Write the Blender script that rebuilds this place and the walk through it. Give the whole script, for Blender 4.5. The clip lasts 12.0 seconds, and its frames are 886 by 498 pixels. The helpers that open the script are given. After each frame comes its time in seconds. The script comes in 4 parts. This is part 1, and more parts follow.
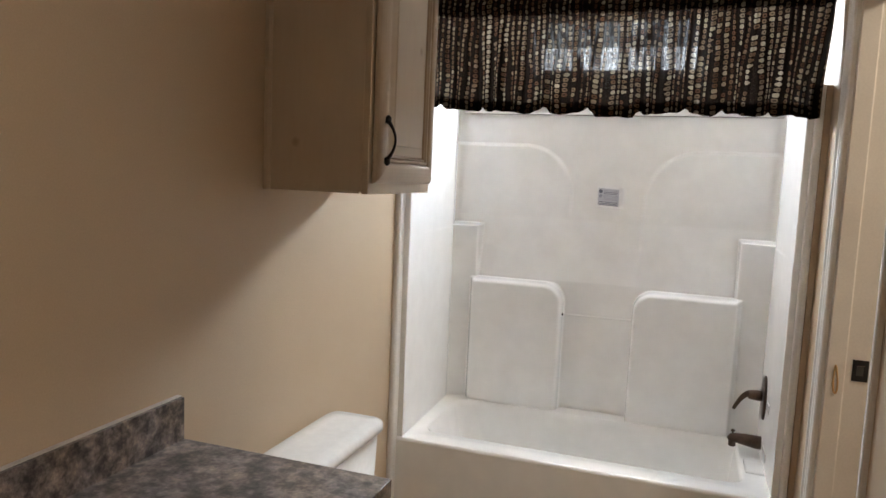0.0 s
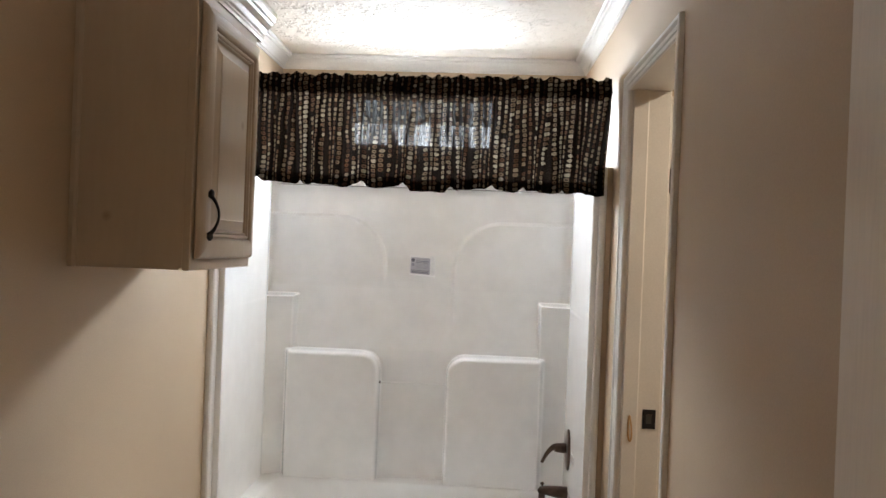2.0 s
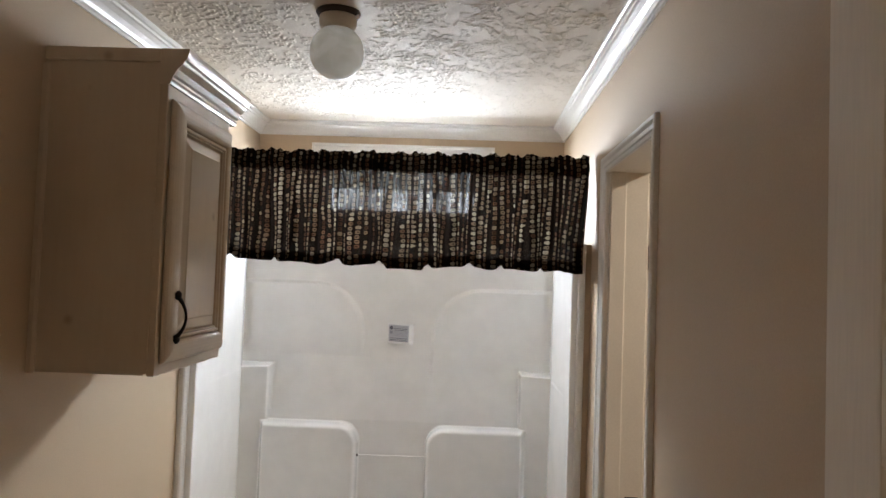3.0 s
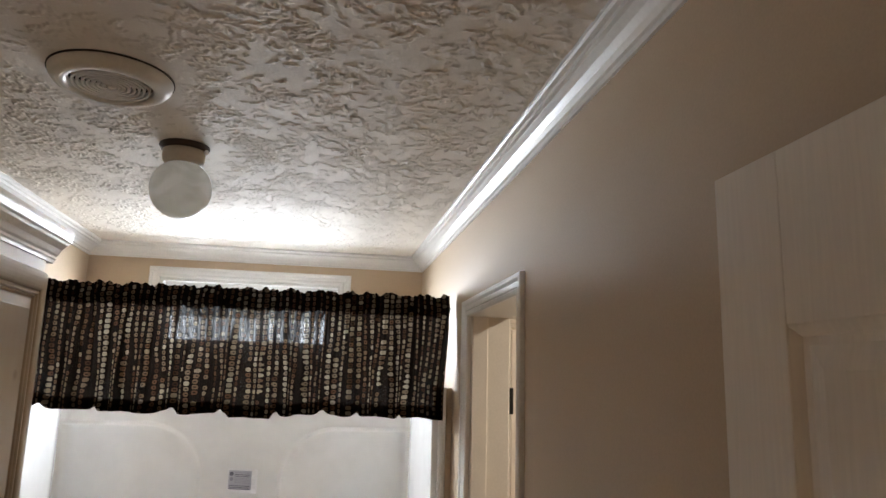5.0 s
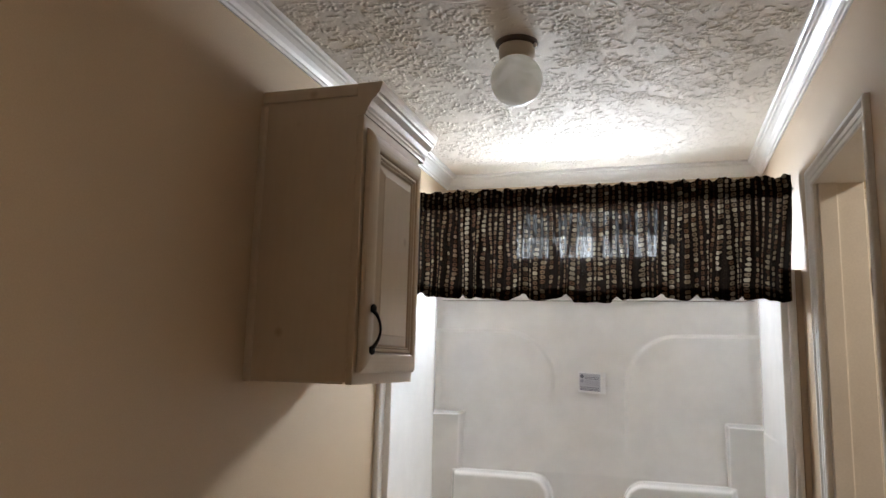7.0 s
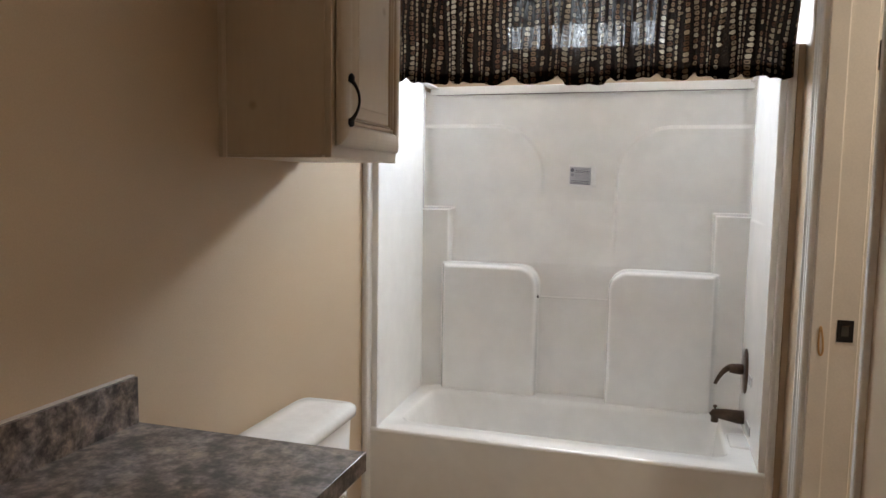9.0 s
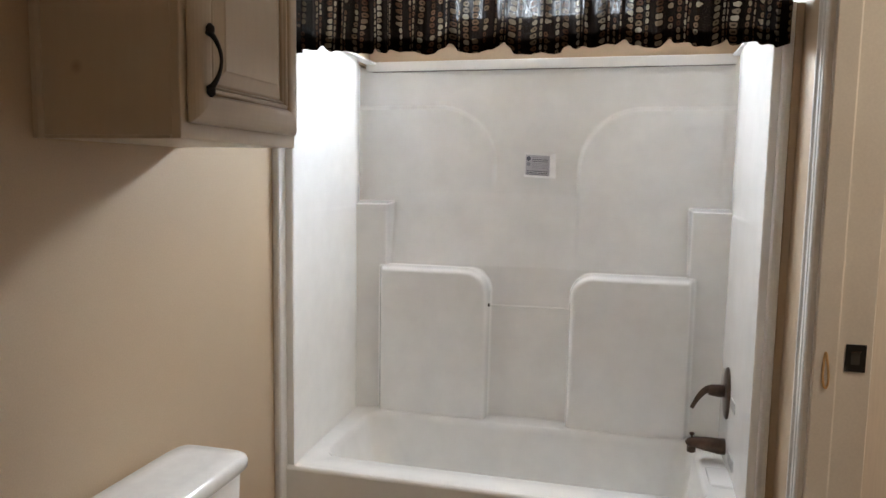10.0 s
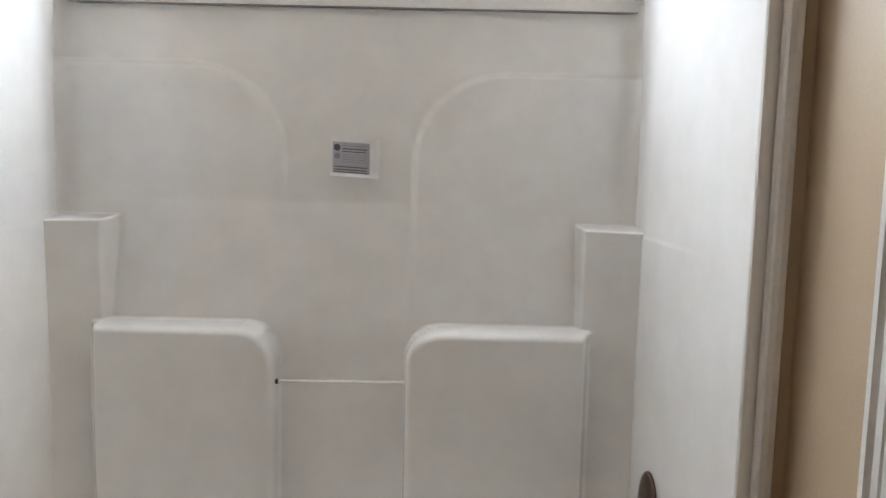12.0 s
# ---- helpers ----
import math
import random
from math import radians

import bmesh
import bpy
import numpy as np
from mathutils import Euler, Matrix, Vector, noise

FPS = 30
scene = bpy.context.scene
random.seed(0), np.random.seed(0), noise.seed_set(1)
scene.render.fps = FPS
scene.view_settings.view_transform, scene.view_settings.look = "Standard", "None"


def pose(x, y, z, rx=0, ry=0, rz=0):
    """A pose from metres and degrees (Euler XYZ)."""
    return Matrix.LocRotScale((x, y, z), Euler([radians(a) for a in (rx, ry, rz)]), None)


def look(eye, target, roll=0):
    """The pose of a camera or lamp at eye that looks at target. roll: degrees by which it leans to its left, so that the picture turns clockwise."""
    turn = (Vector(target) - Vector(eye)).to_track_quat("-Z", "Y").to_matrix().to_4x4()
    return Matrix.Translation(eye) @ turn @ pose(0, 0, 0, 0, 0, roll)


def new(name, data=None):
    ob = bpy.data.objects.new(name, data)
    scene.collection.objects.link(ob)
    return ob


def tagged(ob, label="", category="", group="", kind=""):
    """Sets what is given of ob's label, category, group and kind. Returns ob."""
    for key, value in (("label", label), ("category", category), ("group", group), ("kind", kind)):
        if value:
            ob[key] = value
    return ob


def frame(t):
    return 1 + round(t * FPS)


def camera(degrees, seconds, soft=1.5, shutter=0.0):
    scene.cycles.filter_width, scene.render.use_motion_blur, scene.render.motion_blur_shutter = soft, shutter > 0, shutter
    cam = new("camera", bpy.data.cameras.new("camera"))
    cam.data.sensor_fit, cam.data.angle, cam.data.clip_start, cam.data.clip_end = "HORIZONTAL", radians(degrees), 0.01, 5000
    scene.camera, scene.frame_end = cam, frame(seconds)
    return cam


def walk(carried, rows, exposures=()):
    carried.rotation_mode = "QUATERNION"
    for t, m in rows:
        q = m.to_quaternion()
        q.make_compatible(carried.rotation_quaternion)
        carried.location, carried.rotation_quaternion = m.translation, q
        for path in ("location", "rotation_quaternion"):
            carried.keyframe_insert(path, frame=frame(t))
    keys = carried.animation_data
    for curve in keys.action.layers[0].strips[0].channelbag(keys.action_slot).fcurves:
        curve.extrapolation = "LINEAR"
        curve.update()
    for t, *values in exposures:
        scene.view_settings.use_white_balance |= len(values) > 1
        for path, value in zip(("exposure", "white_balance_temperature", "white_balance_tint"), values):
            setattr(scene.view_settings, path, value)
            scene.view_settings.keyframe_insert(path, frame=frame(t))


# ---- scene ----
cam = camera(64.0, 12.0)
PATH = [
    (0, (0.372, -0.031, 1.482), (-0.274, 1.85, 1.273), 2.5),
    (0.5, (0.345, -0.065, 1.5), (-0.059, 1.89, 1.382), 2.5),
    (1, (0.318, -0.098, 1.515), (0.069, 1.885, 1.45), 2.4),
    (1.5, (0.302, -0.086, 1.511), (0.146, 1.908, 1.49), 2.3),
    (2, (0.311, -0.079, 1.505), (0.201, 1.918, 1.499), 2.2),
    (2.5, (0.322, -0.067, 1.535), (0.243, 1.931, 1.538), 2.1),
    (3, (0.323, -0.043, 1.675), (0.258, 1.955, 1.758), 2.0),
    (3.5, (0.316, 0.008, 1.81), (0.307, 1.986, 2.112), 1.7),
    (3.7, (0.323, 0.044, 1.847), (0.36, 2.011, 2.21), 1.6),
    (5.3, (0.295, 0.073, 1.798), (0.646, 2.004, 2.182), 1.5),
    (5.5, (0.265, 0.065, 1.743), (0.561, 2.004, 2.136), 1.3),
    (6, (0.278, 0.032, 1.669), (0.182, 1.993, 2.05), 1.5),
    (6.5, (0.297, -0.005, 1.57), (-0.138, 1.911, 1.945), 1.5),
    (7, (0.329, -0.024, 1.488), (-0.253, 1.865, 1.800), 1.6),
    (7.5, (0.329, -0.041, 1.416), (-0.282, 1.858, 1.566), 1.8),
    (7.7, (0.337, -0.061, 1.41), (-0.305, 1.833, 1.464), 1.7),
    (9.3, (0.347, 0.146, 1.363), (-0.178, 2.066, 1.171), 1.2),
    (9.5, (0.361, 0.234, 1.366), (-0.14, 2.16, 1.168), 1.3),
    (10, (0.35, 0.505, 1.369), (-0.138, 2.433, 1.161), 0.9),
    (10.5, (0.272, 0.725, 1.379), (-0.145, 2.67, 1.175), 1.5),
    (11, (0.272, 1.0, 1.372), (-0.052, 2.963, 1.168), 1.4),
    (11.5, (0.266, 1.242, 1.336), (0.054, 3.221, 1.147), 1.4),
    (12, (0.259, 1.489, 1.372), (0.256, 3.478, 1.167), 1.3),
]
EXPOSURES = [(0.0, 1.36), (1.5, 1.33), (2.5, 1.25), (3.5, 1.05), (5.5, 1.1), (6.5, 1.08), (7.5, 1.08), (9.5, 1.2), (10.5, 0.95), (11.0, 0.78), (12.0, 0.85)]
walk(cam, [(t, look(eye, target, roll)) for t, eye, target, roll in PATH], EXPOSURES)
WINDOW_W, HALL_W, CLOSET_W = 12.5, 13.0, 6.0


# The bathroom: x to the right, y towards the tub, z up.
XL, XR, YE, YB, H = -0.685, 0.772, 0.0, 3.31, 2.40
XC = 0.018                        # the middle of the tub unit
WT, BT = 0.114, 0.085              # wall thickness, inner and outer walls

# ---- world and light ----
scene.cycles.max_bounces, scene.cycles.diffuse_bounces = 14, 9
world = bpy.data.worlds.new("sky_world")
scene.world = world
world.use_nodes = True
wn = world.node_tree.nodes
sky = wn.new("ShaderNodeTexSky")
sky.sky_type, sky.sun_disc = "NISHITA", False
sky.sun_elevation, sky.sun_rotation = radians(38), radians(200)
sky.air_density, sky.dust_density = 1.0, 6.0
world.node_tree.links.new(sky.outputs["Color"], wn["Background"].inputs["Color"])
wn["Background"].inputs["Strength"].default_value = 0.15


def lamp(name, kind, m, energy, colour, **more):
    data = bpy.data.lights.new(name, kind)
    data.energy, data.color = energy, colour
    for key, value in more.items():
        if key == "size":
            data.size = value
        elif key == "size_y":
            data.shape, data.size_y = "RECTANGLE", value
        elif key == "spread":
            data.spread = value
        elif key == "angle":
            data.angle = value
        elif key == "radius":
            data.shadow_soft_size = value
    ob = new(name, data)
    ob.matrix_world = m
    return ob


lamp("sun", "SUN", look((3, -8, 7), (0, 0, 0)), 3.0, (1.0, 0.95, 0.88), angle=radians(0.5))
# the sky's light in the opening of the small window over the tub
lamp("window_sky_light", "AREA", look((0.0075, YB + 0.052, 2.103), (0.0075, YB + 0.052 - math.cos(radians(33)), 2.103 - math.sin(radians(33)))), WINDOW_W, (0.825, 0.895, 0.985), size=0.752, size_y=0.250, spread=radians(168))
lamp("hall_window_daylight", "AREA", look((2.30, -1.5, 1.55), (-1, -1.5, 1.3)), HALL_W, (1.0, 0.84, 0.66), size=1.0, size_y=1.1)
lamp("closet_lamp_light", "AREA", look((1.55, 1.75, H - 0.035), (1.55, 1.75, 0)), CLOSET_W, (1.0, 0.87, 0.70), size=0.12)


# ---- materials ----
def nodes_of(name):
    m = bpy.data.materials.new(name)
    m.use_nodes = True
    t = m.node_tree
    return m, t.nodes, t.links, t.nodes["Principled BSDF"]


def coords(n, l, scale=(1, 1, 1), kind="Object"):
    c, mp = n.new("ShaderNodeTexCoord"), n.new("ShaderNodeMapping")
    mp.inputs["Scale"].default_value = scale
    l.new(c.outputs[kind], mp.inputs["Vector"])
    return mp.outputs["Vector"]


def noise_tex(n, l, vec, scale, detail=4, rough=0.55):
    x = n.new("ShaderNodeTexNoise")
    x.inputs["Scale"].default_value, x.inputs["Detail"].default_value, x.inputs["Roughness"].default_value = scale, detail, rough
    l.new(vec, x.inputs["Vector"])
    return x.outputs["Fac"]


def ramp(n, l, fac, stops):
    r = n.new("ShaderNodeValToRGB")
    while len(r.color_ramp.elements) < len(stops):
        r.color_ramp.elements.new(0.5)
    for e, (p, c) in zip(r.color_ramp.elements, stops):
        e.position, e.color = p, (*c, 1)
    l.new(fac, r.inputs["Fac"])
    return r.outputs["Color"]


def mixed(n, l, fac, a, b, mode="MIX"):
    x = n.new("ShaderNodeMix")
    x.data_type, x.blend_type = "RGBA", mode
    for sock, v in ((x.inputs[0], fac), (x.inputs[6], a), (x.inputs[7], b)):
        if isinstance(v, (int, float)):
            sock.default_value = v
        elif isinstance(v, tuple):
            sock.default_value = (*v, 1)
        else:
            l.new(v, sock)
    return x.outputs[2]


def bumped(n, l, bsdf, height, strength, distance):
    b = n.new("ShaderNodeBump")
    b.inputs["Strength"].default_value, b.inputs["Distance"].default_value = strength, distance
    l.new(height, b.inputs["Height"])
    l.new(b.outputs["Normal"], bsdf.inputs["Normal"])


def plain(name, a, b, rough, scale=3.0, fine=90.0, bump=0.1, metal=0.0, stretch=(1, 1, 1), rvar=0.08, depth=0.002, coat=0.0):
    """A surface between the colours a and b in broad patches, with a fine grain in relief and gloss."""
    m, n, l, s = nodes_of(name)
    v = coords(n, l, stretch)
    big, small = noise_tex(n, l, v, scale), noise_tex(n, l, v, fine, 3)
    col = ramp(n, l, big, [(0.3, a), (0.7, b)])
    tone = ramp(n, l, small, [(0.3, (0.93, 0.93, 0.93)), (0.7, (1, 1, 1))])
    l.new(mixed(n, l, 1.0, col, tone, "MULTIPLY"), s.inputs["Base Color"])
    mr = n.new("ShaderNodeMapRange")
    mr.inputs[3].default_value, mr.inputs[4].default_value = max(0.02, rough - rvar), min(1, rough + rvar)
    l.new(big, mr.inputs[0])
    l.new(mr.outputs[0], s.inputs["Roughness"])
    s.inputs["Metallic"].default_value = metal
    s.inputs["Coat Weight"].default_value = coat
    bumped(n, l, s, small, bump, depth)
    return m


WALL = plain("tan_vinyl_wall", (0.515, 0.399, 0.273), (0.555, 0.429, 0.298), 0.55, 1.3, 260, 0.25, depth=0.0008)
CEIL = plain("ceiling_texture_paint", (0.75, 0.70, 0.635), (0.80, 0.75, 0.685), 0.75, 2.0, 300, 0.2, depth=0.0006)
TRIM = plain("white_trim_paint", (0.76, 0.75, 0.73), (0.81, 0.80, 0.78), 0.30, 6, 120, 0.02, rvar=0.02, depth=0.0004)
CREAMTRIM = plain("cream_trim_paint", (0.69, 0.655, 0.595), (0.74, 0.705, 0.645), 0.36, 6, 160, 0.02, rvar=0.02, depth=0.0004)
TUB = plain("white_gelcoat", (0.895, 0.89, 0.875), (0.91, 0.905, 0.89), 0.15, 1.5, 9, 0.02, rvar=0.02, depth=0.001)
PORCELAIN = plain("white_porcelain", (0.84, 0.84, 0.83), (0.87, 0.87, 0.86), 0.10, 3, 40, 0.02, rvar=0.03, coat=0.3)
BRONZE = plain("oiled_bronze", (0.060, 0.040, 0.030), (0.13, 0.085, 0.062), 0.34, 30, 220, 0.1, metal=0.85, depth=0.0004)
BLACK = plain("black_iron", (0.010, 0.009, 0.009), (0.02, 0.018, 0.017), 0.4, 30, 200, 0.1, metal=0.5, depth=0.0004)
DARKWOOD = plain("dark_bronze_pan", (0.03, 0.018, 0.012), (0.06, 0.035, 0.022), 0.45, 20, 200, 0.1, metal=0.4, depth=0.0004)
DOORPAINT = plain("door_paint", (0.78, 0.73, 0.66), (0.82, 0.77, 0.70), 0.42, 3, 200, 0.10, stretch=(1, 1, 0.06), depth=0.0008)
FANPLASTIC = plain("fan_plastic", (0.70, 0.66, 0.60), (0.75, 0.71, 0.65), 0.38, 5, 100, 0.05)
FLOORING = plain("vinyl_floor", (0.20, 0.14, 0.09), (0.30, 0.22, 0.15), 0.4, 2, 60, 0.2, stretch=(6, 1, 1))
CARPET = plain("beige_carpet", (0.36, 0.30, 0.23), (0.42, 0.36, 0.28), 0.95, 4, 400, 0.6)
GRASS = plain("winter_grass", (0.07, 0.08, 0.03), (0.14, 0.12, 0.06), 0.95, 0.4, 30, 0.6)
BARK = plain("bark", (0.06, 0.045, 0.035), (0.11, 0.09, 0.07), 0.9, 8, 60, 0.6)
PAPER = plain("label_paper", (0.50, 0.50, 0.55), (0.56, 0.56, 0.61), 0.6, 20, 200, 0.05)
SLEEVE = plain("clear_sleeve_white", (0.90, 0.90, 0.90), (0.93, 0.93, 0.93), 0.12, 20, 30, 0.3, coat=0.5)
INK = plain("label_ink", (0.10, 0.10, 0.13), (0.16, 0.16, 0.20), 0.6, 20, 200, 0.05)
INKPALE = plain("label_ink_pale", (0.30, 0.30, 0.35), (0.36, 0.36, 0.41), 0.6, 20, 200, 0.05)
BAND = plain("tan_rubber", (0.50, 0.30, 0.12), (0.58, 0.37, 0.17), 0.5, 60, 200, 0.05)
TAPE = plain("clear_tape", (0.58, 0.58, 0.57), (0.68, 0.68, 0.67), 0.15, 60, 40, 0.2)
HOLDER = plain("tan_holder", (0.52, 0.45, 0.35), (0.58, 0.51, 0.41), 0.4, 10, 100, 0.05)
CAULK = plain("caulk", (0.62, 0.58, 0.53), (0.68, 0.64, 0.59), 0.5)
SEAM = plain("grey_seam", (0.22, 0.21, 0.20), (0.28, 0.27, 0.25), 0.7)
# near-black that paints the shade in holes and gaps
PAINTEDSHADE = plain("painted_shade", (0.05, 0.045, 0.04), (0.07, 0.06, 0.05), 0.8)


def cabinet_paint():
    """Cream paint over knotty wood, with a brown glaze left in hollows and on edges."""
    m, n, l, s = nodes_of("glazed_cream_cabinet")
    v = coords(n, l, (1, 1, 0.12))
    vo = coords(n, l)
    big, streak = noise_tex(n, l, vo, 2.2), noise_tex(n, l, v, 70, 4)
    col = ramp(n, l, big, [(0.3, (0.50, 0.415, 0.31)), (0.7, (0.58, 0.49, 0.375))])
    tone = ramp(n, l, streak, [(0.35, (0.975, 0.965, 0.955)), (0.6, (1, 1, 1))])
    col = mixed(n, l, 1.0, col, tone, "MULTIPLY")
    vor = n.new("ShaderNodeTexVoronoi")
    vor.inputs["Scale"].default_value = 5.5
    l.new(vo, vor.inputs["Vector"])
    knot = ramp(n, l, vor.outputs["Distance"], [(0.03, (0.62, 0.54, 0.46)), (0.09, (1, 1, 1))])
    col = mixed(n, l, 0.75, col, knot, "MULTIPLY")
    geo = n.new("ShaderNodeNewGeometry")
    glaze = ramp(n, l, geo.outputs["Pointiness"], [(0.42, (0.42, 0.31, 0.21)), (0.49, (1, 1, 1))])
    col = mixed(n, l, 0.8, col, glaze, "MULTIPLY")
    l.new(col, s.inputs["Base Color"])
    s.inputs["Roughness"].default_value = 0.30
    bumped(n, l, s, streak, 0.08, 0.0006)
    return m


def laminate():
    m, n, l, s = nodes_of("dark_stone_laminate")
    v = coords(n, l)
    a, b, c = noise_tex(n, l, v, 24, 6, 0.7), noise_tex(n, l, v, 60, 5, 0.7), noise_tex(n, l, v, 9, 4)
    col = ramp(n, l, a, [(0.36, (0.035, 0.029, 0.027)), (0.46, (0.13, 0.108, 0.097)), (0.55, (0.26, 0.225, 0.207)), (0.66, (0.44, 0.37, 0.30))])
    tone = ramp(n, l, b, [(0.35, (0.55, 0.53, 0.52)), (0.65, (1.15, 1.12, 1.1))])
    col = mixed(n, l, 0.85, col, tone, "MULTIPLY")
    hue = ramp(n, l, c, [(0.35, (0.9, 0.92, 1.0)), (0.65, (1.05, 0.96, 0.86))])
    l.new(mixed(n, l, 1.0, col, hue, "MULTIPLY"), s.inputs["Base Color"])
    s.inputs["Roughness"].default_value = 0.30
    bumped(n, l, s, b, 0.08, 0.0006)
    return m


def frosted_glass():
    """Thin opal glass with faint swirls: light goes in and out of it softly."""
    m, n, l, s = nodes_of("white_swirl_glass")
    v = coords(n, l)
    wv = n.new("ShaderNodeTexNoise")
    wv.inputs["Scale"].default_value, wv.inputs["Distortion"].default_value = 9, 2.2
    l.new(v, wv.inputs["Vector"])
    col = ramp(n, l, wv.outputs["Fac"], [(0.35, (0.80, 0.80, 0.76)), (0.6, (0.93, 0.93, 0.91))])
    l.new(col, s.inputs["Base Color"])
    s.inputs["Roughness"].default_value = 0.25
    tr, mx = n.new("ShaderNodeBsdfTranslucent"), n.new("ShaderNodeMixShader")
    l.new(col, tr.inputs["Color"])
    mx.inputs[0].default_value = 0.5
    l.new(s.outputs[0], mx.inputs[1])
    l.new(tr.outputs[0], mx.inputs[2])
    l.new(mx.outputs[0], n["Material Output"].inputs["Surface"])
    return m


def pane_glass():
    m, n, l, s = nodes_of("window_glass")
    s.inputs["Transmission Weight"].default_value, s.inputs["Roughness"].default_value, s.inputs["IOR"].default_value = 1, 0, 1.45
    return m


def valance_cloth():
    """Black-brown sheer cloth printed with upright chains of small rounded squares; the print is laid out in the cloth's own metres (UV)."""
    m, n, l, s = nodes_of("printed_valance_cloth")
    n.remove(s)
    out = n["Material Output"]
    uv = n.new("ShaderNodeUVMap")
    uv.uv_map = "cloth"
    sep = n.new("ShaderNodeSeparateXYZ")
    l.new(uv.outputs["UV"], sep.inputs[0])

    def math_node(op, a, b=None):
        x = n.new("ShaderNodeMath")
        x.operation = op
        for sock, val in zip(x.inputs, (a, b)):
            if val is None:
                continue
            if isinstance(val, (int, float)):
                sock.default_value = val
            else:
                l.new(val, sock)
        return x.outputs[0]

    def white(a, b):
        c = n.new("ShaderNodeCombineXYZ")
        l.new(a, c.inputs[0])
        if isinstance(b, (int, float)):
            c.inputs[1].default_value = b
        else:
            l.new(b, c.inputs[1])
        w = n.new("ShaderNodeTexWhiteNoise")
        w.noise_dimensions = "2D"
        l.new(c.outputs[0], w.inputs["Vector"])
        return w.outputs["Value"]

    wob = n.new("ShaderNodeMapping")
    wob.inputs["Scale"].default_value = (6, 9, 1)
    l.new(uv.outputs["UV"], wob.inputs["Vector"])
    u = math_node("DIVIDE", math_node("ADD", sep.outputs[0], math_node("MULTIPLY", noise_tex(n, l, wob.outputs["Vector"], 1.0, 2), 0.03)), 0.0365)
    cu = math_node("FLOOR", u)
    shift = white(cu, 3.0)
    vv = math_node("ADD", math_node("DIVIDE", sep.outputs[1], 0.0174), shift)
    cv = math_node("FLOOR", vv)
    fu = math_node("ABSOLUTE", math_node("SUBTRACT", math_node("FRACT", u), 0.5))
    fv = math_node("ABSOLUTE", math_node("SUBTRACT", math_node("FRACT", vv), 0.5))
    cell, cell2, colr = white(cu, cv), white(cv, cu), white(cu, 9.0)
    width = math_node("ADD", 0.19, math_node("MULTIPLY", colr, 0.11))
    a = math_node("POWER", math_node("DIVIDE", fu, width), 2.4)
    b = math_node("POWER", math_node("DIVIDE", fv, 0.40), 2.4)
    dist = math_node("ADD", a, b)
    dot = math_node("LESS_THAN", dist, 1.0)
    keep = math_node("LESS_THAN", cell2, 0.97)
    dot = math_node("MULTIPLY", dot, keep)
    # a darker thread at the heart of some squares
    ringed = math_node("MULTIPLY", math_node("LESS_THAN", dist, 0.07), math_node("LESS_THAN", cell, 0.62))
    dot = math_node("MULTIPLY", dot, math_node("SUBTRACT", 1.0, math_node("MULTIPLY", ringed, 0.8)))
    tone = math_node("ADD", math_node("MULTIPLY", cell, 0.65), math_node("MULTIPLY", colr, 0.35))
    hue = ramp(n, l, tone, [(0.14, (0.030, 0.014, 0.008)), (0.30, (0.075, 0.038, 0.021)), (0.48, (0.11, 0.076, 0.048)), (0.64, (0.125, 0.095, 0.064)), (0.88, (0.225, 0.188, 0.138))])
    fine = noise_tex(n, l, coords(n, l), 700, 2)
    ground = ramp(n, l, fine, [(0.3, (0.005, 0.0035, 0.0028)), (0.7, (0.013, 0.0085, 0.0065))])
    col = mixed(n, l, dot, ground, hue)
    dif, tra, clear = n.new("ShaderNodeBsdfDiffuse"), n.new("ShaderNodeBsdfTranslucent"), n.new("ShaderNodeBsdfTransparent")
    l.new(col, dif.inputs["Color"])
    l.new(col, tra.inputs["Color"])
    m1, m2 = n.new("ShaderNodeMixShader"), n.new("ShaderNodeMixShader")
    m1.inputs[0].default_value = 0.40
    l.new(dif.outputs[0], m1.inputs[1])
    l.new(tra.outputs[0], m1.inputs[2])
    thin = n.new("ShaderNodeMapRange")
    thin.inputs[1].default_value, thin.inputs[2].default_value = 0.43, 0.66
    thin.inputs[3].default_value, thin.inputs[4].default_value = 0.0, 0.040
    stretch = n.new("ShaderNodeMapping")
    stretch.inputs["Scale"].default_value = (22, 2.5, 1)
    l.new(uv.outputs["UV"], stretch.inputs["Vector"])
    l.new(noise_tex(n, l, stretch.outputs["Vector"], 1.0, 3), thin.inputs[0])
    grain = n.new("ShaderNodeMapRange")
    grain.inputs[1].default_value, grain.inputs[2].default_value = 0.42, 0.66
    l.new(noise_tex(n, l, coords(n, l), 210, 3, 0.7), grain.inputs[0])
    weave = math_node("MULTIPLY", thin.outputs[0], grain.outputs[0])
    l.new(math_node("MULTIPLY", weave, math_node("SUBTRACT", 1.0, math_node("MULTIPLY", dot, 0.5))), m2.inputs[0])
    l.new(m1.outputs[0], m2.inputs[1])
    l.new(clear.outputs[0], m2.inputs[2])
    l.new(m2.outputs[0], out.inputs["Surface"])
    return m


CAB, LAM, GLOBE, GLASS, CLOTH = cabinet_paint(), laminate(), frosted_glass(), pane_glass(), valance_cloth()


# ---- mesh helpers ----
def finish(name, bm, material, smooth=False):
    bmesh.ops.recalc_face_normals(bm, faces=bm.faces)
    me = bpy.data.meshes.new(name)
    bm.to_mesh(me)
    bm.free()
    me.materials.append(material)
    if smooth:
        me.shade_smooth()
    return new(name, me)


